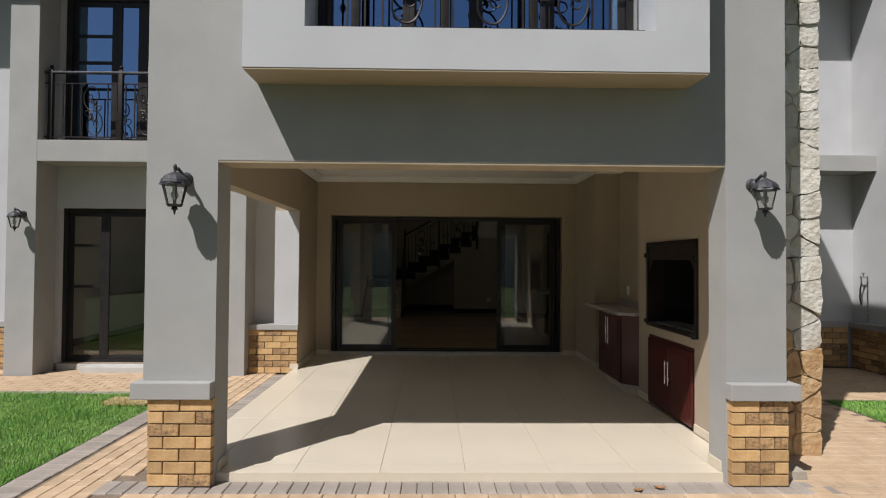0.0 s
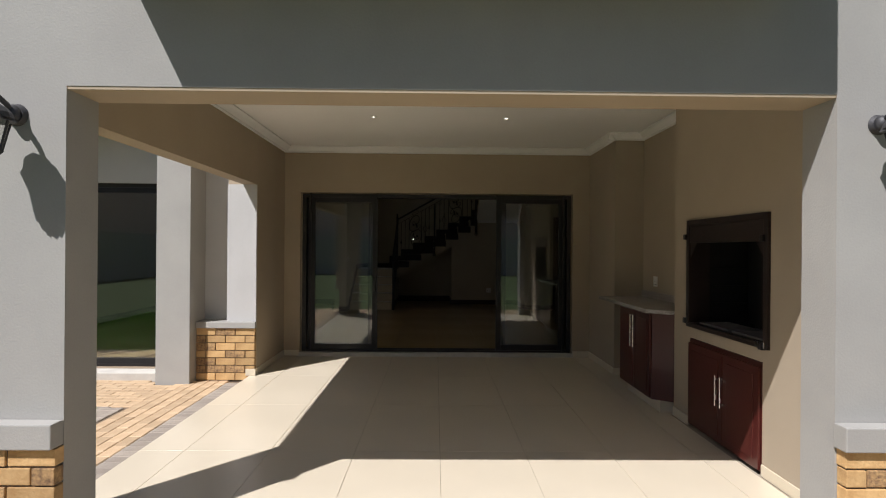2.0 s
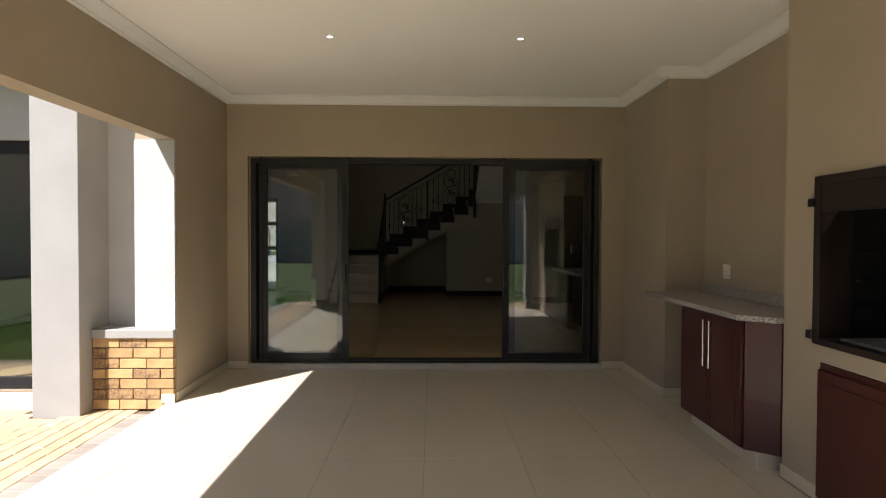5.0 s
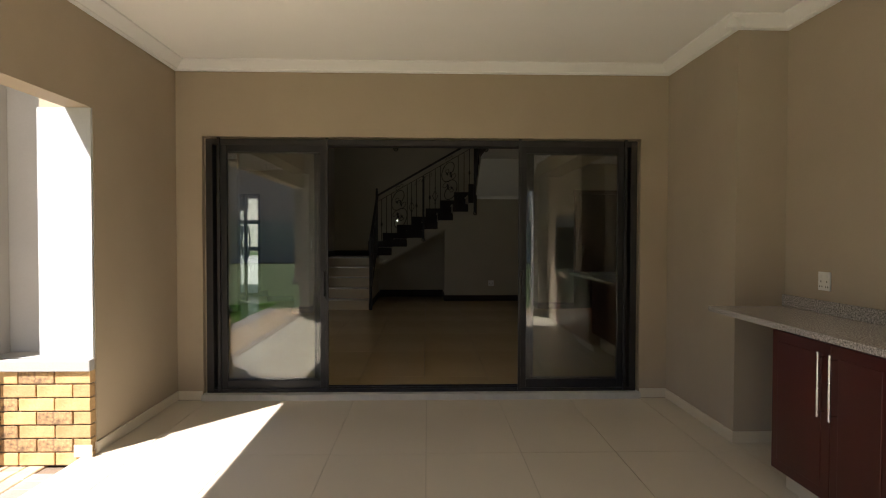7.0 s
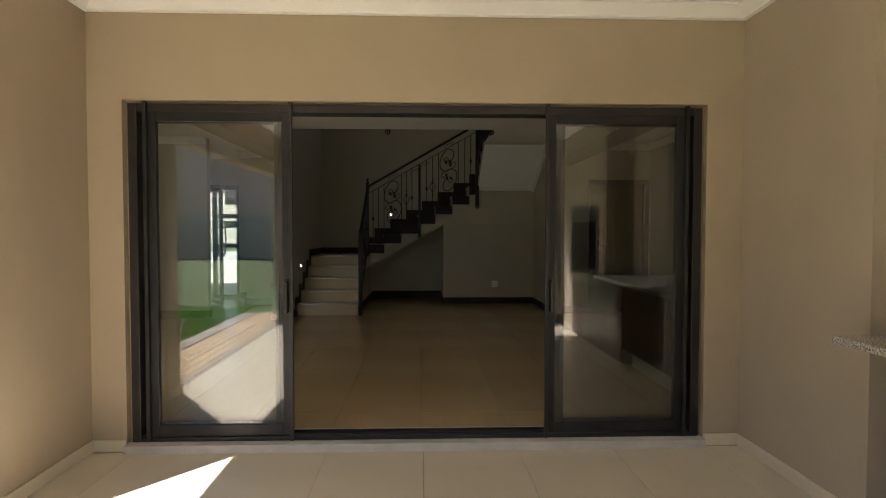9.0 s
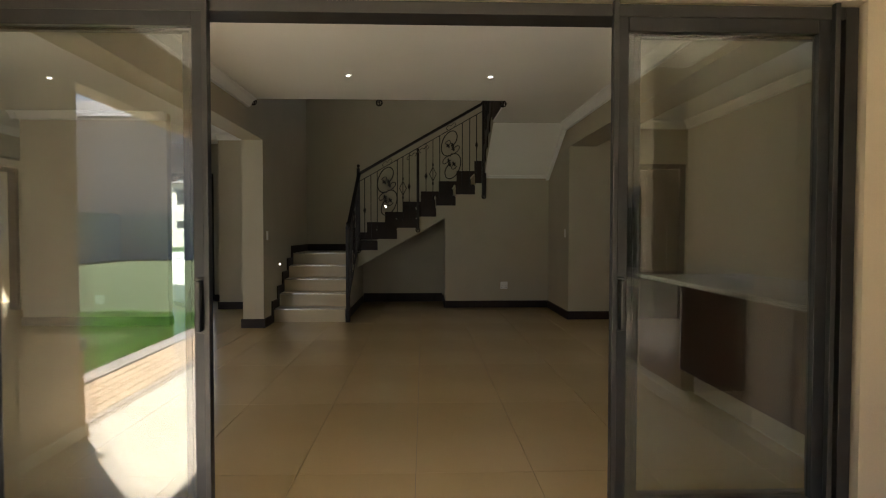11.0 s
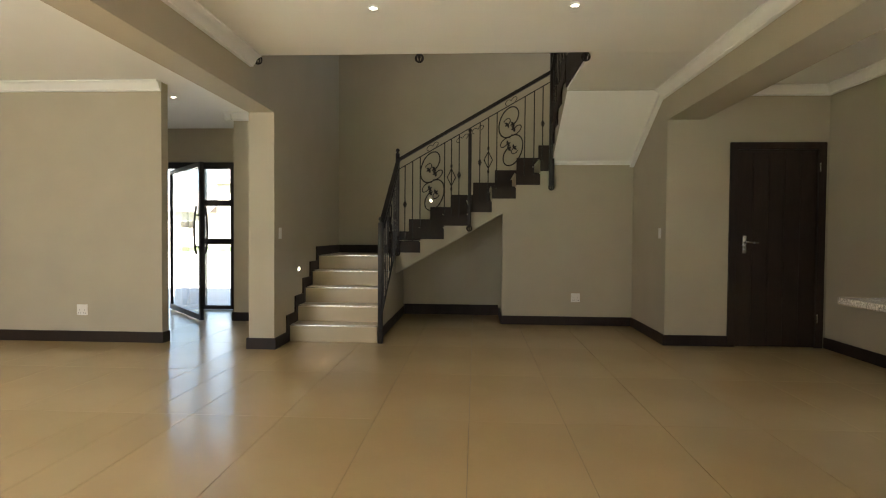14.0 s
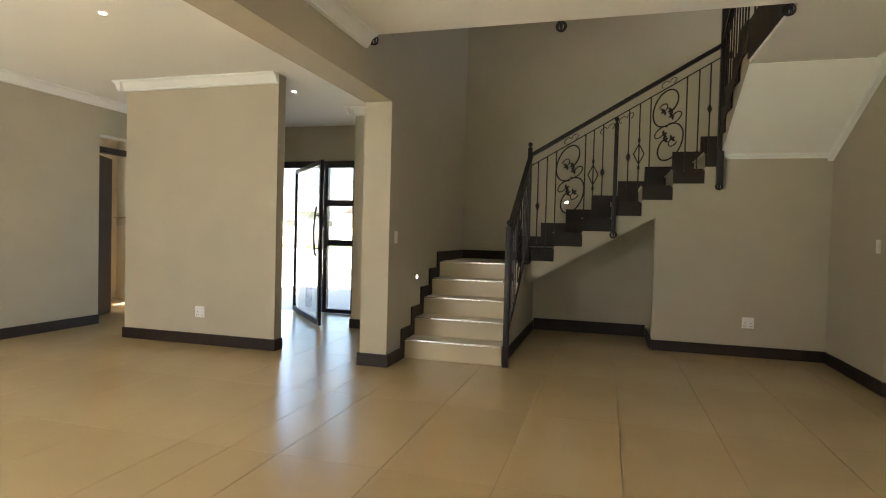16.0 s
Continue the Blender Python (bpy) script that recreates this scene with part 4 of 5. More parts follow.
def balcony_rail(name, label, x0, x1, y, z0, z1, scrolls, posts):
    ob = thing(name, label, "railing", ((x0 + x1) / 2, y, z0), "balcony railings")
    part("handrail", boxes((x0, x1, y - 0.03, y + 0.03, z1 - 0.03, z1), bevel=0.008), LAMP_METAL, ob)
    part("rail_bar", boxes((x0, x1, y - 0.008, y + 0.008, z1 - 0.17, z1 - 0.155), (x0, x1, y - 0.008, y + 0.008, z0 + 0.06, z0 + 0.075)), IRON, ob)
    for x in posts:
        post(ob, x, y, z0 - 0.01, z1 + 0.02, IRON, 0.028, True, False)
    for x in scrolls:
        scroll(ob, x, y, z0 + 0.09, z1 - z0 - 0.28, 0.25, IRON)
    n = int((x1 - x0) / 0.115)
    for k in range(1, n):
        x = x0 + (x1 - x0) * k / n
        if all(abs(x - s) > 0.14 for s in scrolls) and all(abs(x - p) > 0.05 for p in posts):
            bar(ob, x, y, z0 + 0.07, z1 - 0.16, IRON, "basket" if k % 4 == 1 else "plain")
    return ob


balcony_rail("balcony_railing", "black wrought iron balcony railing with scroll panels", -5.06, -2.67, 8.20, 3.045, 4.0, (-4.42, -3.72, -3.1), (-4.98, -4.05, -2.75))
balcony_rail("balcony_railing", "black wrought iron railing before the bay window", -0.645, 1.61, 4.26, 2.98, 3.95, (-0.03, 0.55, 1.1), (-0.35, 0.25, 0.85))

# ---- terrace: braai, cabinets, counter, lamps ----
braai = thing("built_in_braai", "dark steel built-in braai with an open sooty firebox", "barbecue", (XB, 5.9, 0.815))
parts("firebox_panel", [(2.63, 2.98, 5.335, 6.48, 0.80, 0.82), (2.96, 2.98, 5.335, 6.48, 0.82, 1.70), (2.63, 2.96, 5.335, 5.35, 0.82, 1.70), (2.63, 2.96, 6.465, 6.48, 0.82, 1.70), (2.63, 2.96, 5.335, 6.48, 1.68, 1.70)], SOOT, braai, "black sooty firebox sheet", 0)
fz0, fz1, fy0, fy1 = 0.815, 1.685, 5.325, 6.49
parts("surround_bar", [(2.455, 2.63, fy0, fy0 + 0.05, fz0, fz1), (2.455, 2.63, fy1 - 0.05, fy1, fz0, fz1), (2.455, 2.63, fy0 + 0.05, fy1 - 0.05, fz1 - 0.045, fz1), (2.455, 2.63, fy0 + 0.05, fy1 - 0.05, fz0, fz0 + 0.035)], BRAAI_METAL, braai, "brown enamelled steel surround")
part("hood", boxes((2.462, 2.50, fy0 + 0.05, fy1 - 0.05, 1.50, fz1 - 0.045), bevel=0.004), BRAAI_METAL, braai, "folded dark steel hood")
for y, s in ((fy0 + 0.05, 1), (fy1 - 0.05, -1)):
    part("bracket", prism(bmesh.new(), [(y, 1.50), (y + s * 0.11, 1.50), (y, 1.38)], "x", 2.47, 2.476), BRAAI_METAL, braai)
parts("pan_runner", [(2.49, 2.95, 5.44, 5.455, 0.82, 0.852), (2.49, 2.95, 5.862, 5.878, 0.82, 0.852), (2.49, 2.95, 6.345, 6.36, 0.82, 0.852)], SOOT, braai, "", 0)
part("ash_pan", boxes((2.50, 2.74, 5.46, 5.84, 0.852, 0.868), bevel=0.004), ASH, braai, "grey steel ash pan")
part("ash_pan", boxes((2.50, 2.74, 5.90, 6.34, 0.852, 0.868), bevel=0.004), ASH, braai, "grey steel ash pan")
for z in (1.0, 1.14, 1.28):
    parts("grid_support", [(2.66, 2.95, 6.43, 6.465, z, z + 0.012), (2.66, 2.95, 5.35, 5.385, z, z + 0.012)], SOOT, braai)
for y, z in ((fy1 + 0.01, 0.86), (fy1 + 0.01, 1.55), (fy0 + 0.06, 0.83), (fy0 + 0.05, 1.52)):
    part("latch", boxes((2.44, 2.475, y - 0.022, y + 0.022, z - 0.022, z + 0.022), bevel=0.006), FRAME, braai, "small dark latch block")
part("latch_plate", boxes((2.445, 2.456, fy0 + 0.02, fy0 + 0.12, 0.822, 0.86), bevel=0.003), STEEL, braai, "worn bright latch plate")


def bar_handle(parent, x, y, z0, z1, nx=-1):
    bm = bmesh.new()
    cyl(bm, (x + nx * 0.035, y, z0), (x + nx * 0.035, y, z1), 0.0065, 10)
    for z in (z0 + 0.025, z1 - 0.025):
        cyl(bm, (x, y, z), (x + nx * 0.035, y, z), 0.004, 8)
    return part("bar_handle", bm, STEEL, parent, "brushed steel bar handle", True)


def cab_door(parent, x, y0, y1, z0, z1):
    d = part("door", boxes((x - 0.018, x, y0, y1, z0, z1), bevel=0.003), MAHOGANY, parent)
    inset = 0.055
    part("door_panel", boxes((x - 0.024, x - 0.018, y0 + inset, y1 - inset, z0 + inset, z1 - inset), bevel=0.003), MAHOGANY, d)
    return d


wood_cabinet = thing("braai_cabinet", "mahogany two-door cabinet built in under the braai", "cabinet", (2.5, 5.93, 0.02))
part("body", boxes((2.475, 2.61, 5.407, 6.448, 0.02, 0.72), bevel=0.002), MAHOGANY, wood_cabinet)
d1 = cab_door(wood_cabinet, 2.473, 5.42, 5.878, 0.03, 0.69)
d2 = cab_door(wood_cabinet, 2.473, 5.882, 6.44, 0.03, 0.69)
bar_handle(d1, 2.455, 5.845, 0.31, 0.53)
bar_handle(d2, 2.455, 5.915, 0.31, 0.53)

counter_cabinet = thing("counter_cabinet", "mahogany two-door base cabinet under the granite counter", "cabinet", (2.55, 7.26, 0.0))
part("body", prism(bmesh.new(), [(2.33, 6.90), (2.48, 6.785), (2.78, 6.785), (2.78, 7.73), (2.33, 7.73)], "z", 0.10, 0.872), MAHOGANY, counter_cabinet)
part("plinth", boxes((2.38, 2.78, 6.83, 7.70, 0.0, 0.10)), STEP_TILE, counter_cabinet, "cream tiled plinth")
d1 = cab_door(counter_cabinet, 2.328, 6.91, 7.273, 0.11, 0.86)
d2 = cab_door(counter_cabinet, 2.328, 7.277, 7.725, 0.11, 0.86)
bar_handle(d1, 2.31, 7.235, 0.51, 0.82)
bar_handle(d2, 2.31, 7.315, 0.51, 0.82)
worktop = thing("granite_worktop", "speckled grey granite worktop with an upstand", "worktop", (2.53, 7.5, 0.872))
part("slab", prism(bmesh.new(), [(2.274, 6.90), (2.43, 6.765), (2.784, 6.765), (2.784, 8.374), (2.274, 8.374)], "z", 0.875, 0.908), GRANITE, worktop)
part("upstand", boxes((2.766, 2.784, 6.765, 8.374, 0.908, 0.985), bevel=0.003), GRANITE, worktop)


def plate(name, label, category, at, axis, w=0.075, h=0.075, kind="socket", group="wall plates"):
    """A wall plate; axis: the way that it faces (-y, -x or +x)."""
    ob = thing(name, label, category, at, group)
    x, y, z = at
    def b(u0, u1, z0, z1, d0, d1, bev=0.002):
        if axis == "-y":
            return boxes((x + u0, x + u1, y - d1, y - d0, z + z0, z + z1), bevel=bev)
        s = -1 if axis == "-x" else 1
        return boxes((min(x + s * d0, x + s * d1), max(x + s * d0, x + s * d1), y + u0, y + u1, z + z0, z + z1), bevel=bev)
    part("cover_plate", b(-w / 2, w / 2, -h / 2, h / 2, 0.0, 0.009), WHITE_PLASTIC, ob)
    if kind == "socket":
        for u in (-0.25, 0.25):
            part("rocker", b(u * w - 0.008, u * w + 0.008, h * 0.14, h * 0.36, 0.009, 0.013, 0.001), WHITE_PLASTIC, ob)
            for du, dz in ((0, -0.02), (-0.01, -0.3), (0.01, -0.3)):
                part("pin_hole", b(u * w + du - 0.003, u * w + du + 0.003, dz * h - 0.005, dz * h + 0.005, 0.0088, 0.0096, 0), RUBBER, ob)
    else:
        part("rocker", b(-w * 0.25, w * 0.25, -h * 0.2, h * 0.2, 0.009, 0.014, 0.001), WHITE_PLASTIC, ob)
    return ob


plate("wall_socket", "white double wall socket above the granite worktop", "socket", (2.784, 7.99, 1.10), "-x", 0.10, 0.11)
plate("wall_socket", "white wall socket low on the partition", "socket", (-3.78, 14.788, 0.372), "-y", 0.115, 0.115)
plate("wall_socket", "white wall socket low under the stairs", "socket", (1.746, 16.448, 0.393), "-y", 0.115, 0.115)
plate("light_switch", "white light switch beside the stairs", "switch", (-1.598, 14.72, 1.21), "+x", 0.07, 0.115, "switch")
plate("light_switch", "white light switch on the hall wall", "switch", (2.471, 15.34, 1.24), "-x", 0.07, 0.115, "switch")


def lantern(at):
    """Coach lantern on a curled wall arm: built round the wall plate at the origin, facing -y."""
    ob = thing("wall_lantern", "dark metal coach lantern on a plastered wall", "wall lamp", (0, 0, 0), "wall lanterns")
    cy = -0.18
    bp = bmesh.new()
    bmesh.ops.create_cone(bp, cap_ends=True, segments=20, radius1=0.055, radius2=0.042, depth=0.022, matrix=Matrix.Translation((0, -0.012, 0.04)) @ pose(0, 0, 0, 90))
    ball(bp, (0, -0.03, 0.04), 0.036, 1.3)
    part("back_plate", bp, LAMP_METAL, ob, "", True)
    arm = bmesh.new()
    tube(arm, [(0, -0.02, 0.03), (0, -0.07, 0.075), (0, -0.13, 0.10), (0, cy, 0.085)], 0.013, 8, flat=(1, 0, 0))
    part("arm", arm, LAMP_METAL, ob, "", True)
    roof = bmesh.new()
    bmesh.ops.create_cone(roof, cap_ends=True, segments=6, radius1=0.107, radius2=0.098, depth=0.014, matrix=Matrix.Translation((0, cy, -0.018)))
    for z0, z1, r0, r1 in ((-0.011, 0.014, 0.098, 0.090), (0.014, 0.036, 0.090, 0.072), (0.036, 0.054, 0.072, 0.045), (0.054, 0.070, 0.045, 0.016)):
        bmesh.ops.create_cone(roof, cap_ends=True, segments=12, radius1=r0, radius2=r1, depth=z1 - z0, matrix=Matrix.Translation((0, cy, (z0 + z1) / 2)))
    cyl(roof, (0, cy, 0.07), (0, cy, 0.10), 0.009, 8)
    ball(roof, (0, cy, 0.105), 0.013, 1.8)
    part("roof", roof, LAMP_METAL, ob)
    for k in range(6):
        a = math.radians(60 * k)
        part("rib", cyl(bmesh.new(), (0.088 * math.cos(a), cy + 0.088 * math.sin(a), -0.022), (0.052 * math.cos(a), cy + 0.052 * math.sin(a), -0.165), 0.006, 6), LAMP_METAL, ob)
    foot = bmesh.new()
    bmesh.ops.create_cone(foot, cap_ends=True, segments=6, radius1=0.045, radius2=0.058, depth=0.016, matrix=Matrix.Translation((0, cy, -0.17)))
    cyl(foot, (0, cy, -0.178), (0, cy, -0.20), 0.018, 8, 0.026)
    cyl(foot, (0, cy, -0.235), (0, cy, -0.20), 0.004, 8, 0.012)
    part("foot", foot, LAMP_METAL, ob)
    for k in range(6):
        a, b = math.radians(60 * k + 3), math.radians(60 * k + 57)
        bm = bmesh.new()
        vs = [bm.verts.new((r * math.cos(q), cy + r * math.sin(q), z)) for r, q, z in ((0.086, a, -0.026), (0.086, b, -0.026), (0.051, b, -0.162), (0.051, a, -0.162))]
        bm.faces.new(vs)
        bmesh.ops.solidify(bm, geom=bm.faces[:], thickness=0.002)
        part("pane", bm, LAMP_GLASS, ob, "clear glass pane").visible_shadow = False
    bulb = bmesh.new()
    cyl(bulb, (0, cy, -0.03), (0, cy, -0.07), 0.016, 10)
    ball(bulb, (0, cy, -0.095), 0.026, 1.3)
    part("bulb", bulb, WHITE_PLASTIC, ob, "white bulb", True)
    ob.matrix_basis = pose(*at) @ Matrix.Scale(0.93, 4)
    return ob


lamp = lantern((-1.53, YF - 0.001, 1.99))
copy_thing(lamp, pose(2.425, YF - 0.001, 1.99) @ Matrix.Scale(0.93, 4))
copy_thing(lamp, pose(-5.22, 8.059, 2.02) @ Matrix.Scale(0.93, 4))

# caps on the brick bases of the piers
cap = bmesh.new()
for x0, x1 in ((-1.845, -1.31), (2.225, 2.715)):
    box(cap, x0, x1, 4.31, YF - 0.002, 0.532, 0.645, bevel=0.006)
box(cap, 2.664, 2.715, YF, YB, 0.532, 0.645, bevel=0.006)
box(cap, -1.845, -1.802, YF, YB, 0.532, 0.645, bevel=0.006)
box(cap, -2.298, -1.635, 8.205, 8.262, 0.53, 0.60, bevel=0.006)
structure("pier_caps", cap, PLASTER_OUT, "grey plastered caps over the brick pier bases", "cap")


def downlight(x, y, z, s=0.66):
    ob = thing("downlight", "small white recessed downlight, switched on", "downlight", (x, y, z), "ceiling downlights")
    ring = bmesh.new()
    tube(ring, [(x + 0.042 * s * math.cos(a), y + 0.042 * s * math.sin(a), z - 0.003) for a in [i * math.pi / 10 for i in range(21)]], 0.008, 6, flat=(0, 0, 1))
    part("bezel", ring, CORNICE, ob, "white ring", True)
    part("lens", cyl(bmesh.new(), (x, y, z - 0.004), (x, y, z + 0.0), 0.036 * s, 20), GLOW, ob, "glowing lens")
    return ob


for x, y in ((-0.27, 7.65), (1.09, 7.65)):
    downlight(x, y, CEIL_OUT, 0.6)
for x, y in ((-0.30, 12.9), (1.10, 12.9), (3.42, 12.9), (-3.30, 13.1), (-3.12, 15.45), (-3.3, 10.9)):
    downlight(x, y, CEIL_IN)


def step_light(x, y, z, axis):
    ob = thing("step_light", "small lit step light in the stair wall", "step light", (x, y, z), "step lights")
    if axis == "+x":
        part("bezel", boxes((x, x + 0.006, y - 0.014, y + 0.014, z - 0.020, z + 0.020), bevel=0.002), STEEL, ob)
        part("lens", boxes((x + 0.006, x + 0.009, y - 0.008, y + 0.008, z - 0.013, z + 0.013)), GLOW, ob)
    else:
        part("bezel", boxes((x - 0.016, x + 0.016, y - 0.006, y, z - 0.020, z + 0.020), bevel=0.002), STEEL, ob)
        part("lens", boxes((x - 0.010, x + 0.010, y - 0.009, y - 0.006, z - 0.013, z + 0.013)), GLOW, ob)


step_light(-1.60, 15.36, 0.80, "+x")
step_light(-0.226, 17.30, 1.70, "-y")

# towel rail on the bathroom wall
towel_rail = thing("towel_rail", "chrome towel rail on the tiled bathroom wall", "towel rail", (-7.35, 17.43, 1.38))
part("bar", cyl(bmesh.new(), (-7.56, 17.36, 1.38), (-7.0, 17.36, 1.38), 0.011, 10), STEEL, towel_rail, "", True)
for x in (-7.52, -7.04):
    mount = cyl(bmesh.new(), (x, 17.36, 1.38), (x, 17.43, 1.38), 0.008, 8)
    cyl(mount, (x, 17.42, 1.38), (x, 17.43, 1.38), 0.024, 12)
    part("mount", mount, STEEL, towel_rail, "", True)

# kitchen peninsula
peninsula = thing("kitchen_peninsula", "striped dark veneer peninsula on a pale plinth", "kitchen counter", (2.7, 10.7, FLOOR_IN))
part("panel", boxes((2.42, 2.45, 9.72, 11.53, 0.20, 0.885), (2.45, 3.05, 11.50, 11.53, 0.20, 0.885), bevel=0.002), STRIPED, peninsula, "striped dark veneer panel")
part("body", boxes((2.452, 3.04, 9.72, 11.498, 0.20, 0.885)), DARK_WOOD, peninsula)
part("plinth", boxes((2.50, 3.0, 9.72, 11.46, FLOOR_IN, 0.20)), STEP_TILE, peninsula, "pale tiled plinth")
kitchen_top = thing("granite_worktop", "speckled grey granite peninsula top with an overhang", "worktop", (2.6, 10.7, 0.885))
part("slab", boxes((2.19, 3.08, 9.72, 11.75, 0.888, 0.92), bevel=0.004), GRANITE, kitchen_top)

# dry leaves on the paving before the terrace
DRY_LEAF = surf("dry_leaf", (0.22, 0.10, 0.04), (0.36, 0.19, 0.08), 40, 0.8, 0.3, 120, dist=0.002)


def dry_leaf(x, y, turn_, size):
    """A curled fallen leaf: a pointed blade with a raised midrib and edges."""
    bm = bmesh.new()
    n = 8
    for sgn in (1, -1):
        mid, rim = [], []
        for k in range(n + 1):
            t = k / n
            w = math.sin(math.pi * t) ** 0.8 * 0.32 * size
            mid.append((size * (t - 0.5), 0.0, 0.004 + 0.010 * (2 * t - 1) ** 2))
            rim.append((size * (t - 0.5), sgn * w, 0.006 + 0.35 * w + 0.012 * (2 * t - 1) ** 2))
        for k in range(n):
            quad = [mid[k], mid[k + 1], rim[k + 1], rim[k]]
            bm.faces.new([bm.verts.new(v) for v in quad])
    bmesh.ops.remove_doubles(bm, verts=bm.verts, dist=0.0004)
    bmesh.ops.solidify(bm, geom=bm.faces[:], thickness=0.001)
    cyl(bm, (size * 0.48, 0, 0.012), (size * 0.72, size * 0.08, 0.004), 0.0012, 5)
    ob = tagged(new("dry_leaf", mesh_of("dry_leaf", bm, DRY_LEAF, True)), "curled brown dry leaf on the paving", "leaf", "fallen leaves")
    ob.matrix_basis = pose(x, y, PAVE, 0, 0, turn_)
    return ob


dry_leaf(1.57, 4.27, 20, 0.07)
dry_leaf(1.73, 4.31, -15, 0.075)

# tap on the yard wall
tap = thing("garden_tap", "steel garden tap with a short black hose end", "tap", (6.46, 8.6, 0.0))
tp = bmesh.new()
cyl(tp, (6.47, 8.6, -0.1), (6.47, 8.6, 1.30), 0.011, 8)
cyl(tp, (6.47, 8.6, 1.28), (6.36, 8.6, 1.28), 0.013, 8)
cyl(tp, (6.38, 8.6, 1.28), (6.38, 8.6, 1.20), 0.011, 8)
part("pipe", tp, STEEL, tap, "", True)
hd = bmesh.new()
cyl(hd, (6.41, 8.6, 1.28), (6.41, 8.6, 1.34), 0.009, 8)
cyl(hd, (6.41, 8.56, 1.34), (6.41, 8.64, 1.34), 0.007, 8)
part("tap_handle", hd, STEEL, tap, "", True)
hose = bmesh.new()
tube(hose, [(6.38, 8.6, 1.20), (6.36, 8.6, 1.10), (6.37, 8.62, 0.98), (6.36, 8.58, 0.88)], 0.010, 8)
part("hose", hose, RUBBER, tap, "short black hose end", True)

# ---- far side of the street, through the entrance ----


def far_house(x, y, w, d, h, side=-1):
    ob = thing("house", "pale plastered house with a dark tiled roof", "house", (x, y, -0.1), "neighbouring houses")
    part("wall", boxes((x - w / 2, x + w / 2, y, y + d, -0.1, h)), HOUSE_WALL, ob)
    part("roof", prism(bmesh.new(), [(y - 0.5, h), (y + d / 2, h + 2.2), (y + d + 0.5, h)], "x", x - w / 2 - 0.5, x + w / 2 + 0.5), ROOF_TILE, ob)
    f = y if side < 0 else y + d
    n = max(3, int(w / 4)) if side else 0
    for k in range(n):
        u = x - w / 2 + w * (k + 0.5) / n
        for z in ((1.0, 3.9, 6.6) if h > 8 else (1.0, 3.9) if h > 4 else (1.0,)):
            win = part("window", boxes((u - 0.7, u + 0.7, min(f, f + side * 0.06), max(f, f + side * 0.06), z, z + 1.3)), FRAME, ob)
            part("pane", boxes((u - 0.62, u + 0.62, min(f + side * 0.062, f + side * 0.075), max(f + side * 0.062, f + side * 0.075), z + 0.08, z + 1.22)), GLASS, win)
    return ob


# windowless block behind the garden, added as dark backdrop for the glass reflections
far_house(-20, -38, 56, 10, 9.0, 0)
far_house(-18, 62, 12, 9, 5.8)
far_house(-4, 66, 11, 9, 3.2)
far_house(-32, 64, 12, 9, 3.2)
structure("wall_street", boxes((-60, 40, 58, 58.2, -0.1, 1.6)), HOUSE_WALL, "pale boundary wall across the street")

# ---- single pieces: tiles, bricks, stones, pavers, grass ----
T = 0.60


def tiles(parent, material, gx, gy, areas, z, ty=T, name="tile"):
    cache = {}
    for x0, x1, y0, y1 in areas:
        i0, i1 = math.floor((x0 - gx) / T), math.ceil((x1 - gx) / T)
        j0, j1 = math.floor((y0 - gy) / ty), math.ceil((y1 - gy) / ty)
        for i in range(i0, i1):
            for j in range(j0, j1):
                a, b = max(x0, gx + i * T), min(x1, gx + (i + 1) * T)
                c, d = max(y0, gy + j * ty), min(y1, gy + (j + 1) * ty)
                if b - a < 0.02 or d - c < 0.02:
                    continue
                key = (round(b - a, 3), round(d - c, 3))
                if key not in cache:
                    cache[key] = chamfered(name, key[0] - 0.003, key[1] - 0.003, 0.012, 0.0006, material)
                piece(name, cache[key], parent, (a + b) / 2, (c + d) / 2, z - 0.012)


tiles(floor_terrace, CREAM_TILE, -0.18, 4.63, [(-1.70, 2.45, 4.456, 9.449), (2.45, 2.784, 6.77, 8.37)], 0.0, 1.2)
tiles(floor_hall, TAN_TILE, -0.20, 10.07, [(-1.70, 4.15, 9.70, 17.3), (-5.75, -1.70, 9.70, 17.45), (-5.75, -1.99, 8.70, 9.70), (-7.6, -5.75, 15.4, 17.45)], FLOOR_IN, 1.2)
front_edge = structure("terrace_edge_trim", boxes((-1.31, 2.235, 4.444, 4.455, -0.1, -0.001)), STEP_TILE, "cream tiled edge of the terrace floor", "trim")


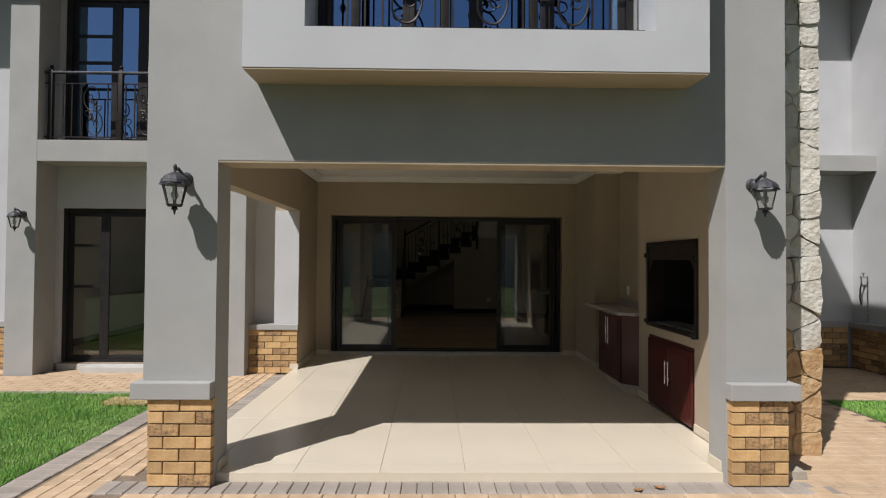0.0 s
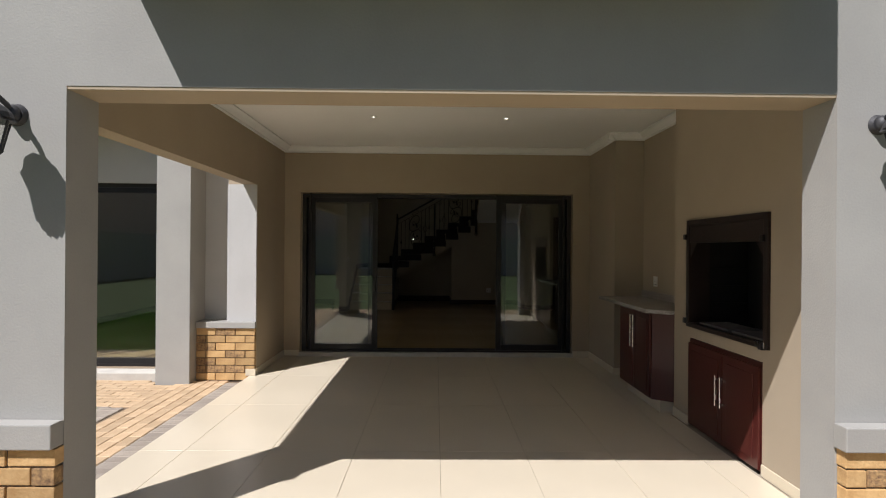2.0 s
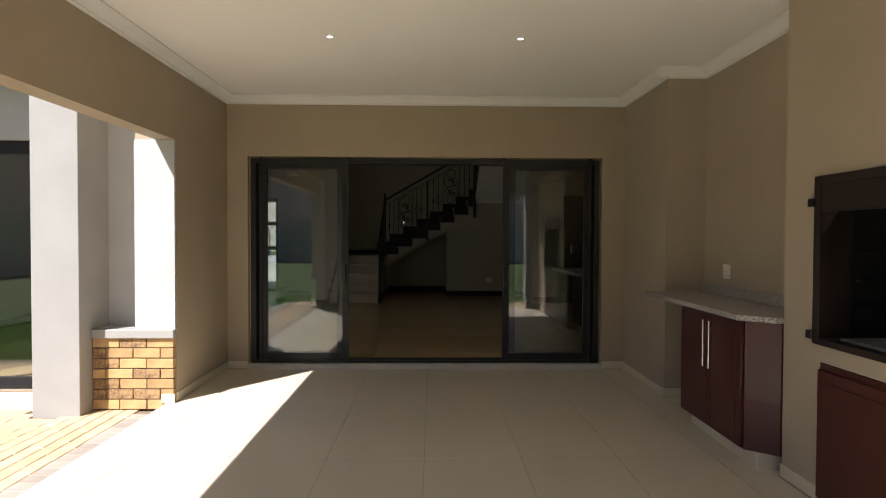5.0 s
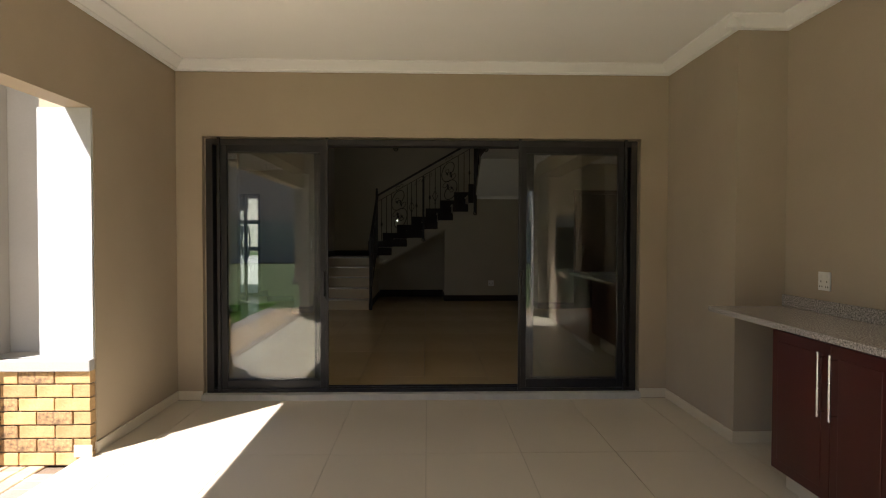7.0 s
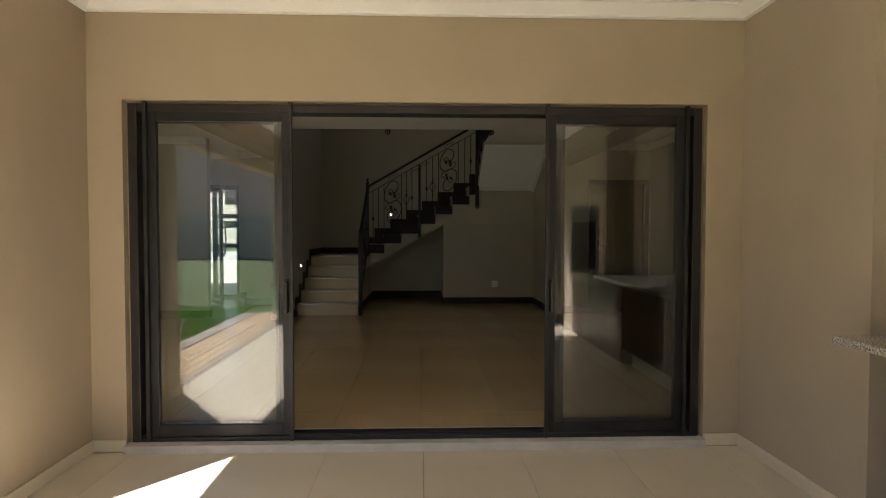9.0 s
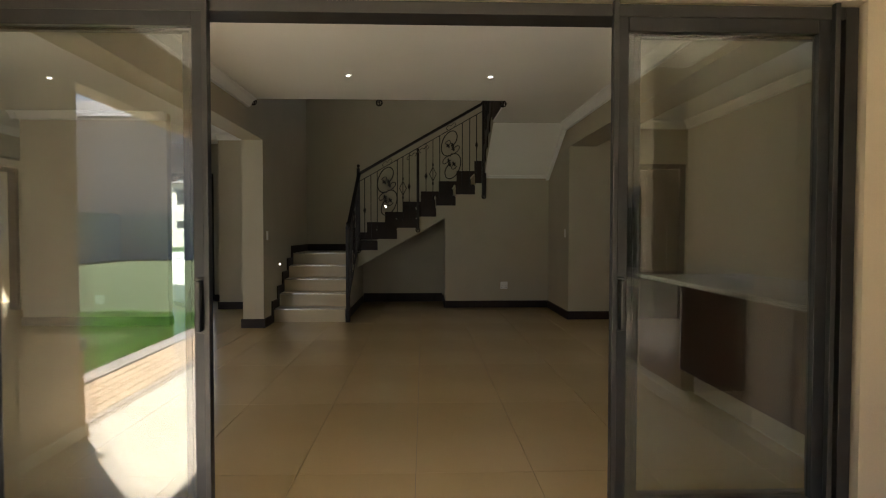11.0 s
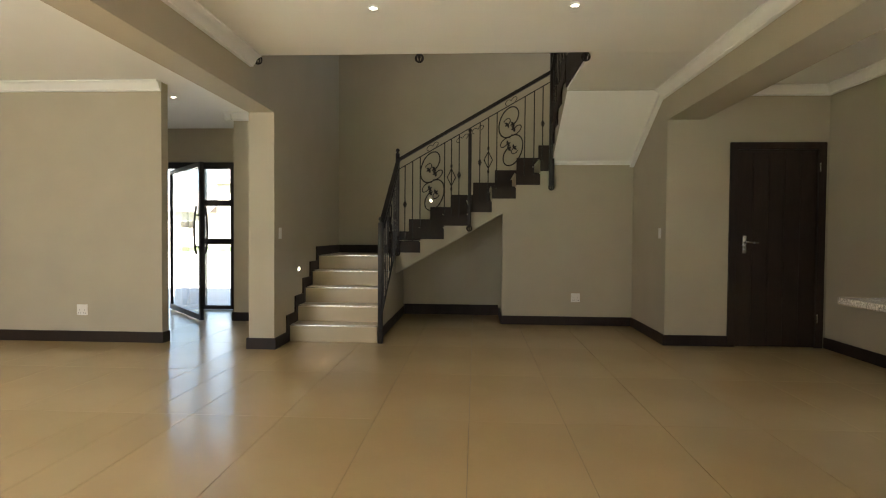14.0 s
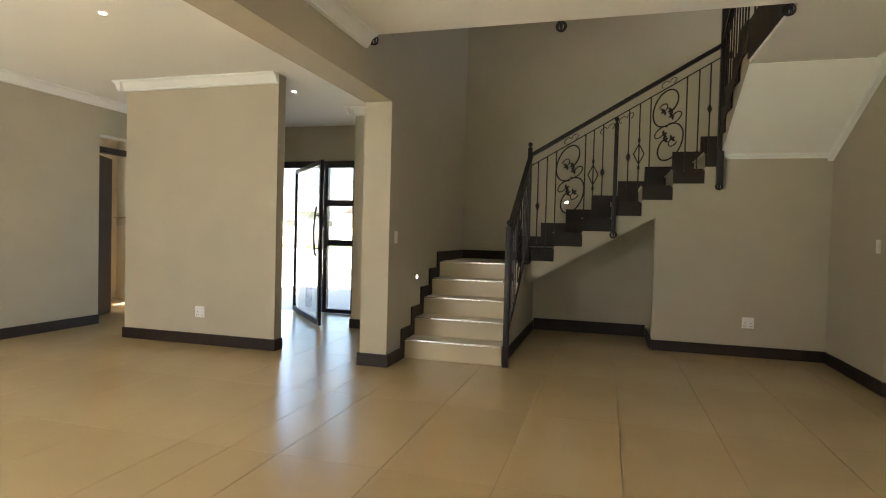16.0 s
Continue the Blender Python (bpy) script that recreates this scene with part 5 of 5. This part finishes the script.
def brick_face(name, label, x0, x1, y, depth, z0, courses, axis="x", seed=1):
    """A field of face bricks in stretcher bond over recessed mortar, facing -y (axis x) or -x (axis y)."""
    rnd = random.Random(seed)
    L, H, J = 0.224, 0.075, 0.009
    L = (x1 - x0 + J) / max(1, round((x1 - x0 + J) / (L + J))) - J
    core = boxes((x0 + 0.008, x1 - 0.008, y + 0.012, y + depth, z0, z0 + courses * (H + J))) if axis == "x" else boxes((y + 0.012, y + depth, x0 + 0.008, x1 - 0.008, z0, z0 + courses * (H + J)))
    base = structure(name, core, MORTAR, label, "brickwork")
    cache = {}
    for r in range(courses):
        u = x0 - ((L + J) / 2 if r % 2 else 0)
        spans = []
        while u < x1 - 0.05:
            spans.append((max(u, x0), min(u + L, x1)))
            u += L + J
        spans[-1] = (spans[-1][0], x1)
        for a, b in spans:
            w = round(b - a, 3)
            dark = rnd.random() < 0.3
            if (w, dark) not in cache:
                cache[(w, dark)] = brick_mesh("brick", w, depth, H, 0.004, BRICK_DARK if dark else BRICK)
            zc = z0 + J + r * (H + J) + H / 2
            off = rnd.uniform(-0.003, 0.003)
            if axis == "x":
                piece("brick", cache[(w, dark)], base, (a + b) / 2, y + depth / 2 + off, zc)
            else:
                piece("brick", cache[(w, dark)], base, y + depth / 2 + off, (a + b) / 2, zc, math.pi / 2)
    return base


brick_face("brick_base_left", "yellow face brick pier base with recessed joints", -1.735, -1.308, 4.335, 0.064, PAVE, 7, seed=2)
brick_face("brick_base_right", "yellow face brick pier base with recessed joints", 2.243, 2.635, 4.335, 0.064, PAVE, 7, seed=5)
brick_face("brick_dado_stub", "yellow face brick dado on the stub wall", -2.295, -1.645, 8.225, 0.058, PAVE, 7, seed=7)
brick_face("brick_dado_far", "yellow face brick dado beside the wing", -7.0, -5.45, 8.43, 0.048, PAVE, 7, seed=9)
brick_face("brick_dado_yard", "yellow face brick dado in the yard", 3.30, 6.38, 8.875, 0.05, PAVE, 7, seed=10)
brick_face("brick_dado_yard_side", "yellow face brick dado in the yard", 7.4, 8.87, 6.44, 0.055, PAVE, 7, axis="y", seed=11)

SX0, SX1 = 2.667, 3.312
chimney = structure("stone_chimney_face", boxes((2.667, 3.305, 5.03, 5.078, -0.1, TOP)), STONE_JOINT, "chimney faced with cream rubble stone", "stonework")
rnd = random.Random(4)


def clip(poly, px, pz, nx, nz):
    """The side of a polygon that lies behind a line through (px, pz) with normal (nx, nz)."""
    out = []
    for (x0, z0), (x1, z1) in zip(poly, poly[1:] + poly[:1]):
        d0, d1 = (x0 - px) * nx + (z0 - pz) * nz, (x1 - px) * nx + (z1 - pz) * nz
        if d0 <= 0:
            out.append((x0, z0))
        if d0 * d1 < 0:
            k = d0 / (d0 - d1)
            out.append((x0 + (x1 - x0) * k, z0 + (z1 - z0) * k))
    return out


# irregular fitted stones: seeds in loose courses, each stone the cell round its seed, with a rough outline
seeds = []
z = -0.05
while z < TOP - 0.1:
    h = rnd.choice((0.13, 0.17, 0.21, 0.25))
    n = rnd.choice((2, 3, 3, 4))
    for i in range(n):
        seeds.append((SX0 + 0.64 * (i + 0.5 + rnd.uniform(-0.22, 0.22)) / n, z + h / 2 + rnd.uniform(-0.12, 0.12) * h))
    z += h
for sx, sz in seeds:
    poly = [(SX0, max(sz - 0.5, -0.1)), (SX1, max(sz - 0.5, -0.1)), (SX1, min(sz + 0.5, TOP)), (SX0, min(sz + 0.5, TOP))]
    for qx, qz in seeds:
        far = math.hypot(qx - sx, qz - sz)
        if 0 < far < 1.0:
            nx, nz = (qx - sx) / far, (qz - sz) / far
            poly = clip(poly, (sx + qx) / 2 - nx * 0.003, (sz + qz) / 2 - nz * 0.003, nx, nz)
    rough = []
    for (x0, z0), (x1, z1) in zip(poly, poly[1:] + poly[:1]):
        steps = max(1, round(math.hypot(x1 - x0, z1 - z0) / 0.06))
        for k in range(steps):
            jit = 0.006 if k else 0.002
            rough.append((x0 + (x1 - x0) * k / steps + rnd.uniform(-jit, jit), z0 + (z1 - z0) * k / steps + rnd.uniform(-jit, jit)))
    tidy = []
    for c in rough:
        if not tidy or math.dist(c, tidy[-1]) > 0.025:
            tidy.append(c)
    if len(tidy) > 2 and math.dist(tidy[0], tidy[-1]) < 0.025:
        tidy.pop()
    if len(tidy) < 3:
        continue
    yf = 4.985 + rnd.uniform(-0.014, 0.014)
    bm = prism(bmesh.new(), tidy, "y", yf, 5.04)
    front = [e for e in bm.edges if all(v.co.y < 5.02 for v in e.verts)]
    bmesh.ops.bevel(bm, geom=front, offset=0.011, segments=2, affect="EDGES")
    part("stone", bm, STONE_RUST if sz < 0.88 else STONE, chimney, "", True)

paving = structure("pavement", boxes((-2.72, 4.6, 3.0, 8.48, -0.4, PAVE - 0.012), (-5.5, -2.72, 7.17, 8.48, -0.4, PAVE - 0.012), (-14, -5.5, 7.17, 8.48, -0.4, PAVE - 0.012), (4.6, 6.5, 6.84, 8.93, -0.4, PAVE - 0.012), (3.29, 4.6, 8.48, 8.93, -0.4, PAVE - 0.012)), SAND, "terracotta block paving round the terrace", "paving")
pv = {}
for nm, m in (("paver", PAVER), ("grey_paver", PAVER_GREY)):
    pv[nm] = chamfered("paver", 0.103, 0.2145, 0.05, 0.006, m)
rnd = random.Random(12)
rest = {"paver": [], "grey_paver": []}
count = 0


def lay(kind, x, y, rz, dz=0.0):
    global count
    if y < 3.03:
        return
    z = PAVE - 0.05 + dz + rnd.uniform(-0.002, 0.002)
    near = -2.8 < x < 2.9 and 3.1 < y < 8.2
    if near and count < 300 and not (-1.6 < x < 2.3 and y < 4.0):
        count += 1
        piece("paver", pv[kind], paving, x, y, z, rz + rnd.uniform(-0.01, 0.01))
    else:
        rest[kind].append((x, y, z, rz))


def free(x, y):
    return not (-1.74 < x < 2.65 and y > 4.36) and not (2.6 < x < 3.33 and y > 4.95) and not (x < -2.28 and y > 8.04 and (x > -2.70 or -5.48 < x < -5.02))


for k in range(int(5.4 / 0.107)):
    lay("grey_paver", -2.0 + k * 0.107, 4.345, 0) if free(-2.0 + k * 0.107, 4.345) else None
for k in range(int(3.5 / 0.107)):
    lay("grey_paver", -1.815, 4.75 + k * 0.107, math.pi / 2)
for k in range(int(12 / 0.107)):
    lay("grey_paver", -2.61, -4.8 + k * 0.107, math.pi / 2)
for k in range(30):
    lay("grey_paver", -2.75 - k * 0.217, 7.11, math.pi / 2)
for i in range(8):
    x = -1.98 - i * 0.107
    if x < -2.46:
        break
    for j in range(60):
        yy = -4.0 + j * 0.217 + (0.108 if i % 2 else 0)
        if yy < 8.38 and not (abs(yy - 4.345) < 0.16 and x > -2.05):
            lay("paver", x, yy, 0)
for i in range(12):
    yy = 7.22 + i * 0.107
    for j in range(15):
        x = -2.565 - j * 0.217 - (0.108 if i % 2 else 0)
        if i % 2 and not j:
            lay("paver", -2.565, yy, math.pi / 2, -0.006)
        if yy < 8.42 and free(x, yy):
            lay("paver", x, yy, math.pi / 2)
for i in range(26):
    yy = 4.18 - i * 0.107
    for j in range(36):
        x = -1.72 + j * 0.217 + (0.108 if i % 2 else 0)
        if x < 4.5:
            lay("paver", x, yy, math.pi / 2)
for i in range(42):
    yy = 4.29 + i * 0.107
    for j in range(9):
        x = 2.82 + j * 0.217 + (0.108 if i % 2 else 0)
        if free(x, yy) and x < 4.55:
            lay("paver", x, yy, math.pi / 2)
for i in range(18):
    yy = 6.92 + i * 0.107
    for j in range(9):
        x = 4.66 + j * 0.217 + (0.108 if i % 2 else 0)
        if x < 6.4 and yy < 8.85:
            lay("paver", x, yy, math.pi / 2)
for kind, rows_ in rest.items():
    verts, faces = [], []
    hx, hy, c, h = 0.0515, 0.10725, 0.006, 0.05
    for x, y, z, rz in rows_:
        k = len(verts)
        cs, sn = math.cos(rz), math.sin(rz)
        for hh, ins in ((0.0, 0), (h - c, 0), (h, c)):
            for a, b in ((-1, -1), (1, -1), (1, 1), (-1, 1)):
                u, v = a * (hx - ins), b * (hy - ins)
                verts.append((x + u * cs - v * sn, y + u * sn + v * cs, z + hh))
        for r in (0, 4):
            for i in range(4):
                faces.append((k + r + i, k + r + (i + 1) % 4, k + r + 4 + (i + 1) % 4, k + r + 4 + i))
        faces.append((k + 8, k + 9, k + 10, k + 11))
    me = bpy.data.meshes.new("paver_field")
    me.from_pydata(verts, [], faces)
    me.materials.append(pv[kind].materials[0])
    ob = new("paver_field", me)
    ob.parent = paving
    ob["kind"] = "stuff"


def grass(name, x0, x1, y0, y1, n, seed, label, material=None):
    """Short leaning blades over a stretch of lawn."""
    rng = np.random.default_rng(seed)
    p = np.stack([rng.uniform(x0, x1, n), rng.uniform(y0, y1, n), np.full(n, -0.058 if material else -0.072)], 1)
    a = rng.uniform(0, 2 * np.pi, n)
    w = rng.uniform(0.0015, 0.0035, n)
    h = rng.uniform(0.014, 0.036, n) * (1 + 0.35 * np.sin(3.1 * p[:, 0]) * np.sin(2.3 * p[:, 1]))
    lean = rng.uniform(0.004, 0.028, n)
    d = np.stack([np.cos(a), np.sin(a), 0 * a], 1)
    e = np.stack([-np.sin(a), np.cos(a), 0 * a], 1)
    tip = p + e * lean[:, None] + np.array([0, 0, 1.0]) * h[:, None]
    v = np.stack([p - d * w[:, None], p + d * w[:, None], tip], 1).reshape(-1, 3)
    me = bpy.data.meshes.new(name)
    me.from_pydata(v.tolist(), [], np.arange(3 * n).reshape(-1, 3).tolist())
    me.materials.append(material or BLADE)
    return tagged(new(name, me), label, "grass", kind="stuff")


grass("grass_blades", -6.2, -2.73, 2.2, 7.1, 210000, 3, "short green lawn grass beside the path")
grass("grass_blades", 4.6, 6.6, 4.3, 6.8, 60000, 4, "short green lawn grass beside the terrace")
grass("dry_grass", -3.28, -2.82, 6.5, 6.78, 9000, 6, "straw-coloured dry patch in the lawn", STRAW)
